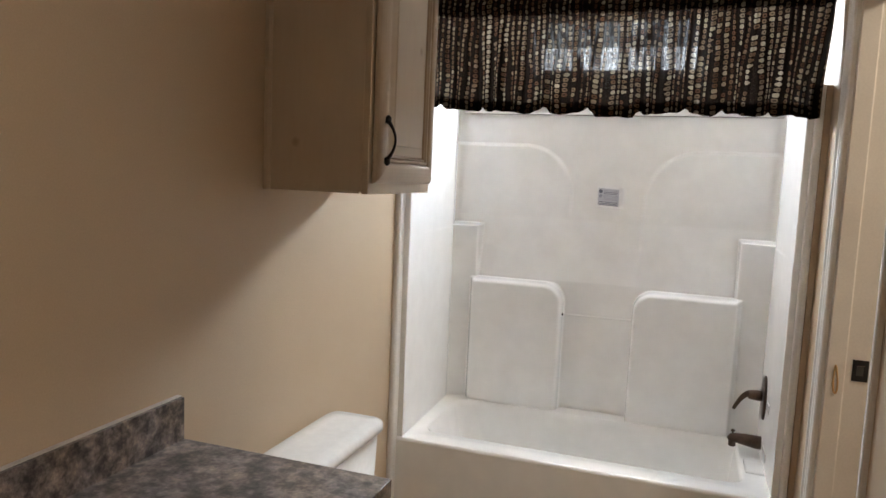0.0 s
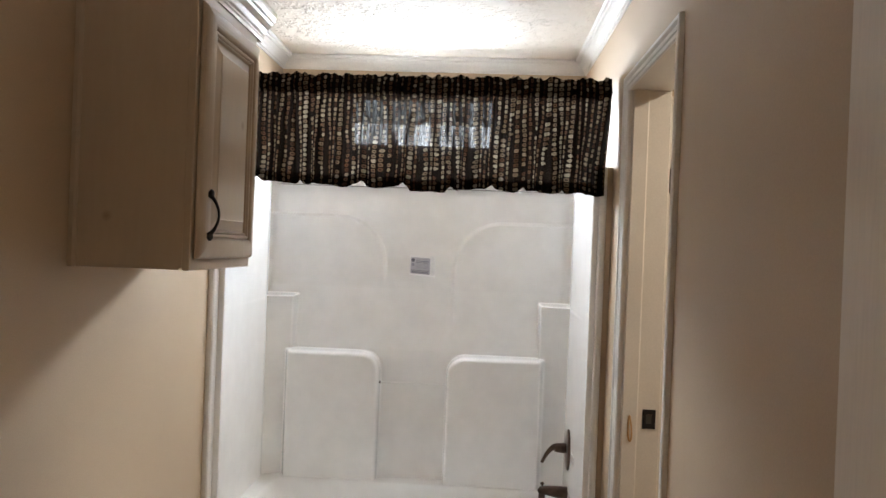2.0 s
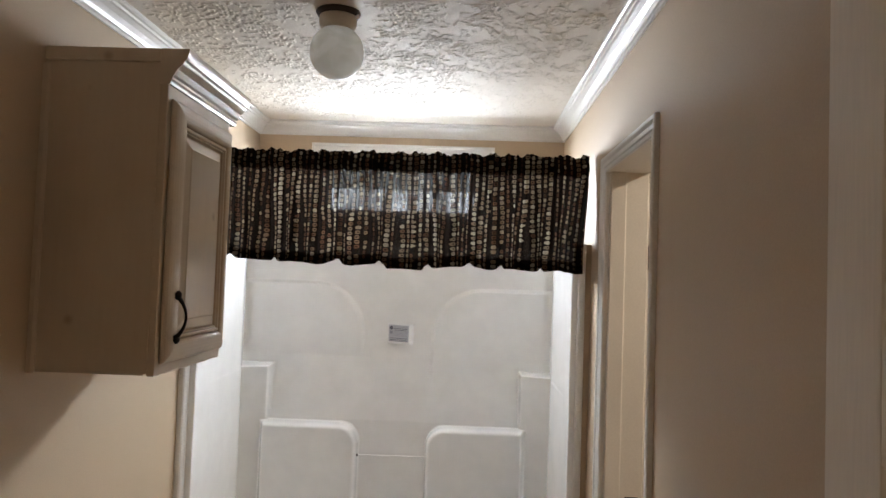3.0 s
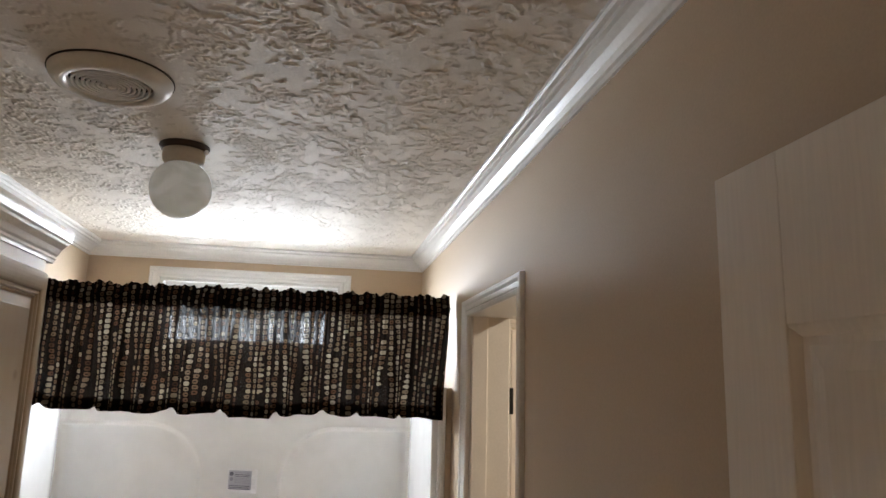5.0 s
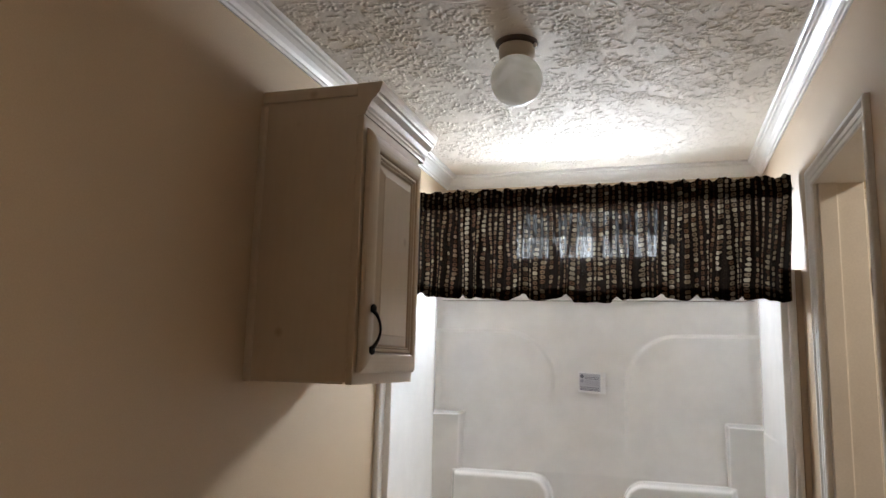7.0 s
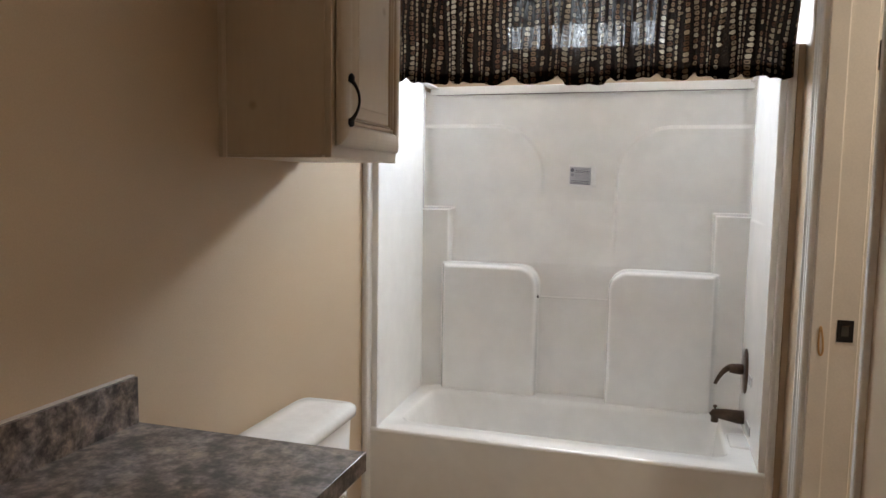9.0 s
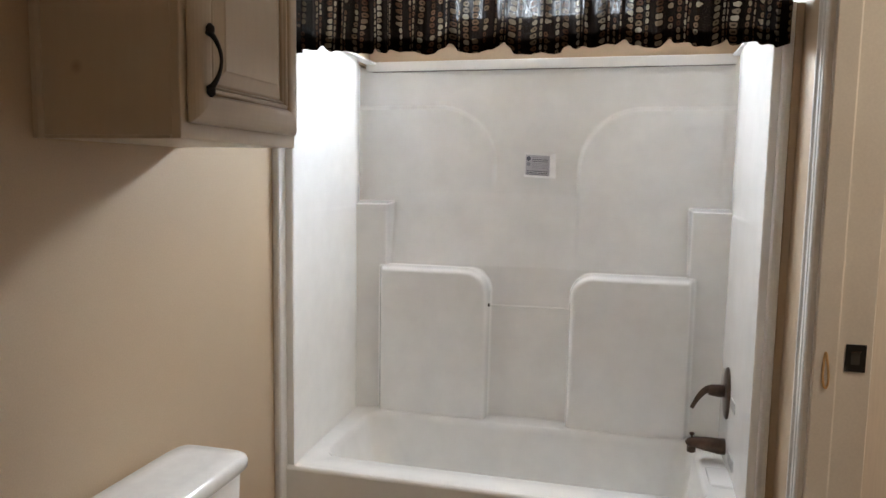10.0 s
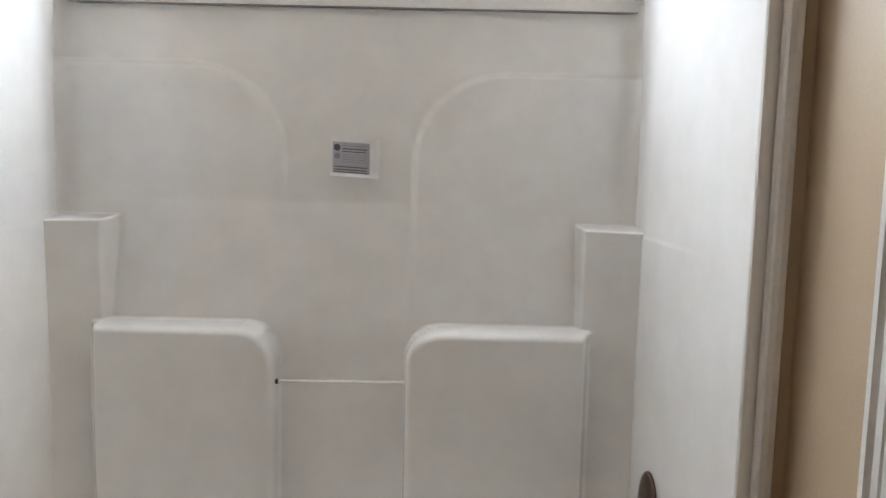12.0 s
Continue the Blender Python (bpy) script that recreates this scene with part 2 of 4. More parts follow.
def part(name, bm, material, parent, label="", smooth=False):
    """Links a bmesh as one mesh object under a thing or a part; the mesh is in world metres."""
    ob = finish(name, bm, material, smooth)
    ob.parent = parent
    ob.matrix_parent_inverse = parent.matrix_world.inverted()
    return tagged(ob, label) if label else ob


def thing(name, at, label, category, group="", kind=""):
    ob = new(name)
    ob.empty_display_size = 0.05
    ob.matrix_world = Matrix.Translation(at)
    bpy.context.view_layer.update()
    return tagged(ob, label, category, group, kind)


def box(lo, hi, bevel=0.0, bm=None, seg=2):
    own = bmesh.new()
    bmesh.ops.create_cube(own, size=1)
    for v in own.verts:
        v.co = [lo[i] + (v.co[i] + 0.5) * (hi[i] - lo[i]) for i in range(3)]
    if bevel:
        bmesh.ops.bevel(own, geom=own.edges[:], offset=bevel, segments=seg, profile=0.5, affect="EDGES")
    if bm is None:
        return own
    me = bpy.data.meshes.new("join")
    own.to_mesh(me)
    own.free()
    bm.from_mesh(me)
    bpy.data.meshes.remove(me)
    return bm


def lathe(profile, centre, axis="z", seg=48, hollow=False):
    """A turned shape from (radius, height) pairs round the axis through centre."""
    bm = bmesh.new()
    rings = []
    for r, h in profile:
        ring = []
        for k in range(seg):
            a = 2 * math.pi * k / seg
            p = (r * math.cos(a), r * math.sin(a), h)
            if axis == "x":
                p = (p[2], p[0], p[1])
            elif axis == "y":
                p = (p[0], p[2], p[1])
            ring.append(bm.verts.new(Vector(p) + Vector(centre)))
        rings.append(ring)
    for r0, r1 in list(zip(rings, rings[1:])) + ([(rings[-1], rings[0])] if hollow else []):
        for k in range(seg):
            bm.faces.new((r0[k], r0[(k + 1) % seg], r1[(k + 1) % seg], r1[k]))
    if not hollow:
        bm.faces.new(rings[0])
        bm.faces.new(rings[-1])
    return bm


def tube(points, radii, seg=14, flat=1.0, closed=False):
    """A round bar along points with a radius at each; flat squeezes it along its second axis."""
    bm = bmesh.new()
    pts = [Vector(p) for p in points]
    rings = []
    for i, p in enumerate(pts):
        a, b = (pts[i - 1], pts[(i + 1) % len(pts)]) if closed else (pts[max(i - 1, 0)], pts[min(i + 1, len(pts) - 1)])
        d = (b - a).normalized()
        side = d.cross(Vector((0, 1, 0)))
        if side.length < 1e-3:
            side = d.cross(Vector((1, 0, 0)))
        side.normalize()
        up = d.cross(side)
        rings.append([bm.verts.new(p + side * radii[i] * math.cos(2 * math.pi * k / seg) + up * radii[i] * flat * math.sin(2 * math.pi * k / seg)) for k in range(seg)])
    pairs = list(zip(rings, rings[1:])) + ([(rings[-1], rings[0])] if closed else [])
    for r0, r1 in pairs:
        for k in range(seg):
            bm.faces.new((r0[k], r0[(k + 1) % seg], r1[(k + 1) % seg], r1[k]))
    if not closed:
        bm.faces.new(rings[0])
        bm.faces.new(rings[-1])
    return bm


def moulding(u0, u1, v0, v1, profile, place, feet=False):
    """A mitred frame round the opening u0..u1, v0..v1. profile: (distance out from the opening, height off the wall); place(u, v, h) gives the point.
    feet: an open frame with two legs that stand at v0."""
    bm = bmesh.new()
    rows = []
    for o, h in profile:
        if feet:
            c = [(u0 - o, v0), (u0 - o, v1 + o), (u1 + o, v1 + o), (u1 + o, v0)]
        else:
            c = [(u0 - o, v0 - o), (u0 - o, v1 + o), (u1 + o, v1 + o), (u1 + o, v0 - o)]
        rows.append([bm.verts.new(place(u, v, h)) for u, v in c])
    n = len(rows)
    for i in range(n):
        a, b = rows[i], rows[(i + 1) % n]
        for k in range(3 if feet else 4):
            bm.faces.new((a[k], a[(k + 1) % 4], b[(k + 1) % 4], b[k]))
    if feet:
        bm.faces.new([r[0] for r in rows])
        bm.faces.new([r[3] for r in rows])
    return bm


def prism(profile, place, a, b):
    """A straight moulding: the outline profile (p, q) carried from a to b by place(p, q, along)."""
    bm = bmesh.new()
    ends = [[bm.verts.new(place(p, q, t)) for p, q in profile] for t in (a, b)]
    n = len(profile)
    for i in range(n):
        bm.faces.new((ends[0][i], ends[0][(i + 1) % n], ends[1][(i + 1) % n], ends[1][i]))
    bm.faces.new(ends[0])
    bm.faces.new(ends[1])
    return bm


def sheet(name, X, Y, Z, material, parent=None, uv=None, label=""):
    """A smooth sheet from three arrays of one shape."""
    r, c = X.shape
    me = bpy.data.meshes.new(name)
    idx = np.arange(r * c).reshape(r, c)
    quads = np.stack([idx[:-1, :-1], idx[:-1, 1:], idx[1:, 1:], idx[1:, :-1]], -1).reshape(-1, 4)
    me.vertices.add(r * c)
    me.vertices.foreach_set("co", np.stack([X, Y, Z], -1).astype(np.float32).ravel())
    me.loops.add(quads.size)
    me.loops.foreach_set("vertex_index", quads.astype(np.int32).ravel())
    me.polygons.add(len(quads))
    me.polygons.foreach_set("loop_start", np.arange(0, quads.size, 4, dtype=np.int32))
    me.update(calc_edges=True)
    me.shade_smooth()
    if uv is not None:
        lay = me.uv_layers.new(name="cloth")
        flat = np.stack([uv[0], uv[1]], -1).reshape(-1, 2)[quads.ravel()]
        lay.data.foreach_set("uv", flat.astype(np.float32).ravel())
    me.materials.append(material)
    ob = new(name, me)
    if parent is not None:
        ob.parent = parent
        ob.matrix_parent_inverse = parent.matrix_world.inverted()
    return tagged(ob, label) if label else ob


def smooth01(x, a, b):
    t = np.clip((x - a) / (b - a), 0, 1)
    return t * t * (3 - 2 * t)


def structure(name, bm, material, label, category):
    return tagged(finish(name, bm, material), label, category, kind="structure")


# ---- the shell ----
D0, D1, DH = 1.688, 2.255, 2.037        # side doorway
E0, E1, EH = -0.04, 0.725, 2.05         # entry doorway
W0, W1, WZ0, WZ1 = -0.382, 0.397, 1.948, 2.256   # window opening
XO = 0.900

bm = bmesh.new()
box((XL - WT, -WT, 0), (XL, 2.535, H + 0.02), bm=bm)
box((XL - WT, 2.535, 0), (XL - 0.05, YB, 1.80), bm=bm)
box((XL - WT, 2.535, 1.80), (XL, YB, H + 0.02), bm=bm)
structure("wall_left", bm, WALL, "tan vinyl-covered bathroom wall behind the vanity and toilet", "wall")
bm = bmesh.new()
box((XR, YE, 0), (XO, D0 - 0.019, H + 0.02), bm=bm)
box((XR, D1 + 0.019, 0), (XO, YB, H + 0.02), bm=bm)
box((XR, D0 - 0.019, DH + 0.019), (XO, D1 + 0.019, H + 0.02), bm=bm)
structure("wall_right", bm, WALL, "tan vinyl-covered bathroom wall with a side doorway", "wall")
bm = bmesh.new()
box((XL - WT, YB, 0), (W0, YB + BT, H + 0.02), bm=bm)
box((W1, YB, 0), (XO, YB + BT, H + 0.02), bm=bm)
box((W0, YB, 0), (W1, YB + BT, WZ0), bm=bm)
box((W0, YB, WZ1), (W1, YB + BT, H + 0.02), bm=bm)
structure("wall_back", bm, WALL, "tan outside wall above the tub with a small window", "wall")
bm = bmesh.new()
box((XL, -WT, 0), (E0, YE, H + 0.02), bm=bm)
box((E1, -WT, 0), (XO, YE, H + 0.02), bm=bm)
box((E0, -WT, EH), (E1, YE, H + 0.02), bm=bm)
structure("wall_entry", bm, WALL, "tan wall with the open bathroom entry", "wall")
structure("floor", box((XL - WT, -WT, -0.10), (XO, YB + BT, 0)), FLOORING, "brown vinyl bathroom floor", "floor")

# hall behind the entry and closet beyond the side doorway
structure("floor_hall", box((-1.8, -3.3, -0.10), (2.6, -WT, 0)), CARPET, "beige carpet in the hall", "floor")
structure("floor_closet", box((XO, 0.5, -0.10), (2.6, 2.63, 0)), CARPET, "beige carpet in the side room", "floor")
bm = bmesh.new()
box((-1.8, -3.3, 0), (-1.7, -WT, H + 0.02), bm=bm)
box((-1.7, -3.3, 0), (2.6, -3.2, H + 0.02), bm=bm)
box((2.5, -3.2, 0), (2.6, -2.1, H + 0.02), bm=bm)
box((2.5, -0.9, 0), (2.6, -WT, H + 0.02), bm=bm)
box((2.5, -2.1, 0), (2.6, -0.9, 0.95), bm=bm)
box((2.5, -2.1, 2.15), (2.6, -0.9, H + 0.02), bm=bm)
box((-1.8, -WT, 0), (XL - WT, 0, H + 0.02), bm=bm)
box((XO, -WT, 0), (2.6, 0, H + 0.02), bm=bm)
structure("wall_hall", bm, WALL, "tan walls of the hall with a window", "wall")
C0, C1 = 0.985, 1.70
bm = bmesh.new()
box((2.5, 0.5, 0), (2.6, 2.63, H + 0.02), bm=bm)
box((XO, 0.5, 0), (2.5, 0.6, H + 0.02), bm=bm)
box((XO, 2.53, 0), (C0, 2.63, H + 0.02), bm=bm)
box((C1, 2.53, 0), (2.5, 2.63, H + 0.02), bm=bm)
box((C0, 2.53, 2.03), (C1, 2.63, H + 0.02), bm=bm)
structure("wall_closet", bm, WALL, "tan walls of the side room", "wall")
bm = bmesh.new()
box((-1.8, -3.3, H + 0.02), (2.6, YB + BT, H + 0.16), bm=bm)
box((-1.7, -3.2, H), (2.5, -WT, H + 0.02), bm=bm)
box((XO, 0.6, H), (2.5, 2.53, H + 0.02), bm=bm)
structure("ceiling_slab", bm, CEIL, "flat white ceiling of the hall and side room", "ceiling")


# the bathroom ceiling: stomped plaster, in real relief
def stomped_ceiling():
    """Fans of short plaster ridges left by a stomp brush, with smooth rings round the two fittings."""
    step = 0.0025
    xs, ys = np.arange(XL - 0.002, XR + 0.004, step), np.arange(YE, YB + 0.004, step)
    h = np.zeros((len(ys), len(xs)))
    rng = np.random.RandomState(11)
    for k in range(1080):
        cx, cy = XL + (k % 18 + rng.uniform(-0.3, 1.3)) * 0.081, YE + (k // 18 + rng.uniform(-0.3, 1.3)) * 0.0552
        lean, fan = rng.uniform(-math.pi, math.pi), rng.uniform(0.6, 1.5)
        strong = rng.uniform(0.55, 1.15)
        for _ in range(rng.randint(11, 22)):
            a = lean + fan * rng.normal(0, 0.7)
            r0, ln = rng.uniform(0.01, 0.085), rng.uniform(0.010, 0.034)
            px, py = cx + r0 * math.cos(a) + rng.normal(0, 0.008), cy + r0 * math.sin(a) + rng.normal(0, 0.008)
            a = a + rng.normal(0, 0.35) + (math.pi / 2 if rng.rand() < 0.45 else 0)
            wd, ht = rng.uniform(0.0018, 0.0046), strong * rng.uniform(0.0012, 0.0034)
            reach = ln / 2 + 0.014
            i0, i1 = max(int((py - reach - YE) / step), 0), int((py + reach - YE) / step) + 2
            j0, j1 = max(int((px - reach - XL) / step), 0), int((px + reach - XL) / step) + 2
            if i1 <= i0 or j1 <= j0 or i0 >= len(ys) or j0 >= len(xs):
                continue
            gx, gy = xs[None, j0:j1] - px, ys[i0:i1, None] - py
            s, q = gx * math.cos(a) + gy * math.sin(a), -gx * math.sin(a) + gy * math.cos(a)
            q = q + 14 * rng.uniform(-1, 1) * s * s + 0.0016 * np.sin(s * rng.uniform(250, 700) + rng.uniform(0, 6))
            along = np.clip(s / ln + 0.5, 0, 1)
            half = wd * (0.45 + 0.75 * np.sin(math.pi * along ** rng.uniform(0.6, 1.6)))
            d = np.sqrt(np.maximum(np.abs(s) - ln / 2, 0) ** 2 + q * q) / half
            blob = ht * (0.55 + 0.45 * along) * (1 - smooth01(d, 0.70, 1.25))
            h[i0:i1, j0:j1] = np.maximum(h[i0:i1, j0:j1], blob)
    X, Y = np.meshgrid(xs, ys)
    h += 0.0007 * np.sin(31 * X + 2.1 * np.sin(17 * Y)) * np.sin(27 * Y + 1.7 * np.sin(23 * X)) + rng.normal(0, 0.00010, h.shape)
    for fx, fy, fr in ((-0.051, 1.878, 0.085), (-0.118, 1.470, 0.150)):
        h *= 0.12 + 0.88 * smooth01(np.hypot(X - fx, Y - fy) + 0.018 * np.sin(5 * np.arctan2(Y - fy, X - fx)), fr - 0.02, fr + 0.03)
    ob = sheet("ceiling", X, Y, H - h, CEIL)
    return tagged(ob, "white stomp-textured plaster bathroom ceiling", "ceiling", kind="structure")


stomped_ceiling()

# crown moulding round the bathroom
crown = [(0, 2.338), (0.006, 2.338), (0.008, 2.346), (0.013, 2.348), (0.018, 2.358), (0.027, 2.369), (0.039, 2.378), (0.046, 2.380), (0.048, 2.386), (0.056, 2.388), (0.060, 2.392), (0.060, 2.404), (0, 2.404)]
bm = bmesh.new()
rows = [[bm.verts.new(p) for p in ((XL + o, YE + o, z), (XL + o, YB - o, z), (XR - o, YB - o, z), (XR - o, YE + o, z))] for o, z in crown]
for i in range(len(rows)):
    a, b = rows[i], rows[(i + 1) % len(rows)]
    for k in range(4):
        bm.faces.new((a[k], a[(k + 1) % 4], b[(k + 1) % 4], b[k]))
structure("crown_molding", bm, TRIM, "white crown moulding below the bathroom ceiling", "moulding")

CASING = [(0.0, 0), (0.0, 0.004), (0.003, 0.007), (0.013, 0.008), (0.015, 0.0055), (0.018, 0.009), (0.029, 0.010), (0.031, 0.0075), (0.034, 0.0105), (0.038, 0.014), (0.047, 0.014), (0.050, 0.011), (0.050, 0)]


# ---- side doorway ----
def side_doorway():
    d = thing("door_frame", (XR, D1, 0), "white-painted door frame of the open side doorway", "door frame", kind="structure")
    part("casing", moulding(D0, D1, 0, DH, CASING, lambda u, v, h: (XR - h, u, v), feet=True), TRIM, d, "white moulded casing")
    part("casing", moulding(D0, D1, 0, DH, CASING, lambda u, v, h: (XO + h, u, v), feet=True), CREAMTRIM, d)
    part("jamb", box((XR - 0.001, D0 - 0.019, 0), (XO + 0.001, D0, DH), 0.001), CREAMTRIM, d)
    part("jamb", box((XR - 0.001, D1, 0), (XO + 0.001, D1 + 0.019, DH), 0.001), CREAMTRIM, d)
    part("head_jamb", box((XR - 0.001, D0 - 0.019, DH), (XO + 0.001, D1 + 0.019, DH + 0.019), 0.001), CREAMTRIM, d)
    stop = [(0, 0), (0, 0.009), (0.004, 0.011), (0.048, 0.011), (0.052, 0.008), (0.052, 0)]
    part("door_stop", prism(stop, lambda p, q, t: (0.782 + 0.052 - p, D0 + q, t), 0, DH), CREAMTRIM, d)
    part("door_stop", prism(stop, lambda p, q, t: (0.782 + 0.052 - p, D1 - q, t), 0, DH), CREAMTRIM, d)
    s = part("strike_plate", box((0.851, D1 - 0.003, 0.940), (0.893, D1 + 0.001, 1.003), 0.0012), BLACK, d, "black strike plate")
    # no real hole: a dark block paints the shade inside it
    part("latch_hole_shade", box((0.862, D1 - 0.0036, 0.957), (0.880, D1 - 0.0026, 0.985), 0.0003), PAINTEDSHADE, s)
    part("strike_lip", tube([(0.862, D1 - 0.004, 0.985), (0.866, D1 - 0.006, 0.987), (0.882, D1 - 0.006, 0.988)], [0.0012] * 3, 8), BRONZE, s, "worn bright lip")
    return d


side_doorway()
loop_pts = []
for k in range(40):
    a = 2 * math.pi * k / 40
    z = math.cos(a)
    loop_pts.append((0.809 + 0.0075 * math.sin(a) * (0.35 + 0.65 * (1 - z) / 2) - 0.004 * z * 0.5, D1 - 0.014 - 0.0015 * math.sin(a), 0.942 + 0.041 * z))
band = finish("rubber_band", tube(loop_pts, [0.0028] * 40, 8, 0.7, closed=True), BAND, True)
tagged(band, "tan rubber band loop hung on the door frame", "rubber band")


# ---- panelled doors ----
def panel_leaf(parent, place, w, h, t, panels, material):
    """Stiles and rails on a thinner core, with raised panels. place(u, v, d): u across, v up, d out of the middle plane."""
    def slab(name, u0, v0, d0, u1, v1, d1, bev):
        b = box((u0, v0, d0), (u1, v1, d1), bev)
        for v in b.verts:
            v.co = place(*v.co)
        return part(name, b, material, parent)
    slab("core", 0.02, 0.02, -t / 2 + 0.009, w - 0.02, h - 0.02, t / 2 - 0.009, 0)
    us = sorted({0.0, w} | {p[0] for p in panels} | {p[2] for p in panels})
    slab("stile", 0, 0, -t / 2, us[1], h, t / 2, 0.002)
    slab("stile", us[-2], 0, -t / 2, w, h, t / 2, 0.002)
    for a, b in zip(us[2:-2:2], us[3:-2:2]):
        slab("mullion", a, 0.0, -t / 2 + 0.0006, b, h, t / 2 - 0.0006, 0.002)
    vs = sorted({0.0, h} | {p[1] for p in panels} | {p[3] for p in panels})
    for a, b in zip(vs[0::2], vs[1::2]):
        slab("rail", us[1] - 0.001, a, -t / 2 + 0.0003, us[-2] + 0.001, b, t / 2 - 0.0003, 0.002)
    for u0, v0, u1, v1 in panels:
        for sgn in (1, -1):
            b = bmesh.new()
            rings = []
            for o, d in ((0.0, -0.001), (0.010, -0.008), (0.018, -0.008), (0.040, -0.003)):
                rings.append([b.verts.new(place(u, v, sgn * (t / 2 + d))) for u, v in ((u0 + o, v0 + o), (u1 - o, v0 + o), (u1 - o, v1 - o), (u0 + o, v1 - o))])
            for r0, r1 in zip(rings, rings[1:]):
                for k in range(4):
                    b.faces.new((r0[k], r0[(k + 1) % 4], r1[(k + 1) % 4], r1[k]))
            b.faces.new(rings[-1])
            part("panel", b, material, parent)


def six_panels(w, h):
    s, m = 0.105, 0.10
    c0, c1 = (s, w / 2 - m / 2), (w / 2 + m / 2, w - s)
    rows_v = ((0.24, 0.80), (0.96, 1.50), (1.62, h - 0.165))
    return [(c[0], r[0], c[1], r[1]) for c in (c0, c1) for r in rows_v]


entry = thing("door_1", (0.74, 0.0, 0.0), "white six-panel entry door standing open along the wall", "door", kind="structure")
panel_leaf(entry, lambda u, v, d: (0.7375 + d, 0.012 + u, 0.012 + v), 0.738, 2.034, 0.035, six_panels(0.738, 2.034), DOORPAINT)
for z in (0.25, 1.05, 1.85):
    part("hinge", tube([(0.757, 0.006, z - 0.045), (0.757, 0.006, z + 0.045)], [0.006, 0.006], 12), BLACK, entry, "black hinge")
knob = part("door_knob", lathe([(0.027, 0), (0.027, -0.006), (0.011, -0.010), (0.011, -0.03), (0.024, -0.036), (0.029, -0.048), (0.022, -0.060), (0.004, -0.063)], (0.72, 0.69, 0.98), "x", 24), BLACK, entry, "dark bronze knob", True)
eframe = thing("door_frame", (E0, -WT, 0), "white-painted frame of the bathroom entry", "door frame", kind="structure")
part("jamb", box((E0, -WT - 0.001, 0), (E0 + 0.012, 0.001, EH), 0.001), CREAMTRIM, eframe)
part("jamb", box((E1 - 0.012, -WT - 0.001, 0), (E1, 0.001, EH), 0.001), CREAMTRIM, eframe)
part("head_jamb", box((E0, -WT - 0.001, EH - 0.012), (E1, 0.001, EH), 0.001), CREAMTRIM, eframe)

closet = thing("door_2", (C0, 2.53, 0.0), "cream six-panel closed door in the side room with black hinges", "door", kind="structure")
panel_leaf(closet, lambda u, v, d: (C0 + 0.004 + u, 2.5485 + d, 0.01 + v), C1 - C0 - 0.008, 2.014, 0.035, six_panels(C1 - C0 - 0.008, 2.014), DOORPAINT)
for z in (0.25, 1.775):
    part("hinge", box((C0 - 0.008, 2.517, z - 0.045), (C0 + 0.008, 2.531, z + 0.045), 0.003), BLACK, closet, "black hinge")
part("casing", moulding(C0 + 0.001, C1, 0, 2.029, CASING, lambda u, v, h: (u, 2.53 - h, v), feet=True), CREAMTRIM, closet, "cream moulded casing")

lampbase = thing("ceiling_light", (1.55, 1.75, H), "small round ceiling light in the side room", "ceiling light")
part("base", lathe([(0.09, 0.0), (0.09, -0.02), (0.06, -0.028)], (1.55, 1.75, H), "z", 32), TRIM, lampbase)


# ---- the window ----
def window():
    w = thing("window_1", (0.008, YB, WZ0), "small white-framed window above the tub with daylight behind", "window", kind="structure")
    WCAS = [(0.0, 0), (0.0, 0.010), (0.004, 0.013), (0.012, 0.013), (0.015, 0.010), (0.030, 0.013), (0.034, 0.018), (0.044, 0.018), (0.046, 0.014), (0.046, 0)]
    part("casing", moulding(W0, W1, WZ0, WZ1, WCAS, lambda u, v, h: (u, YB - h, v)), TRIM, w, "white moulded casing")
    liner = bmesh.new()
    box((W0, YB - 0.001, WZ0), (W0 + 0.012, YB + BT, WZ1), bm=liner)
    box((W1 - 0.012, YB - 0.001, WZ0), (W1, YB + BT, WZ1), bm=liner)
    box((W0 + 0.012, YB - 0.001, WZ1 - 0.012), (W1 - 0.012, YB + BT, WZ1), bm=liner)
    part("liner", liner, TRIM, w)
    part("window_sill", box((W0 + 0.012, YB - 0.006, WZ0), (W1 - 0.012, YB + BT, WZ0 + 0.014), 0.003), TRIM, w)
    sash = moulding(W0 + 0.042, W1 - 0.042, WZ0 + 0.044, WZ1 - 0.042, [(0, 0), (0, 0.026), (0.004, 0.030), (0.029, 0.030), (0.029, 0)], lambda u, v, h: (u, YB + 0.076 - h, v))
    part("window_frame", sash, TRIM, w)
    pane = part("pane", box((W0 + 0.035, YB + 0.058, WZ0 + 0.036), (W1 - 0.035, YB + 0.062, WZ1 - 0.036)), GLASS, w)
    pane.visible_shadow = False


window()


# ---- tub and surround, one moulded unit ----
FY, RZ, TOPZ = 2.515, 0.435, 1.777


def side_x(sgn, y, z):
    """The inner face of the left (-1) or right (1) side panel."""
    t = np.clip((y - FY) / (3.29 - FY), 0, 1)
    base = np.where(sgn < 0, -0.640 - 0.022 * t, 0.706 + 0.006 * t)
    corner = 0.040 * smooth01(y, 3.08, 3.30) * (1 if sgn < 0 else 0.35)
    ledge = (0.0025 if sgn > 0 else 0.0008) * (1 - smooth01(z, 1.238, 1.250)) * smooth01(y, 2.62, 3.0)
    lean = 0.006 * smooth01(z, 0.45, 1.78)
    return base + sgn * (corner + lean) - sgn * ledge


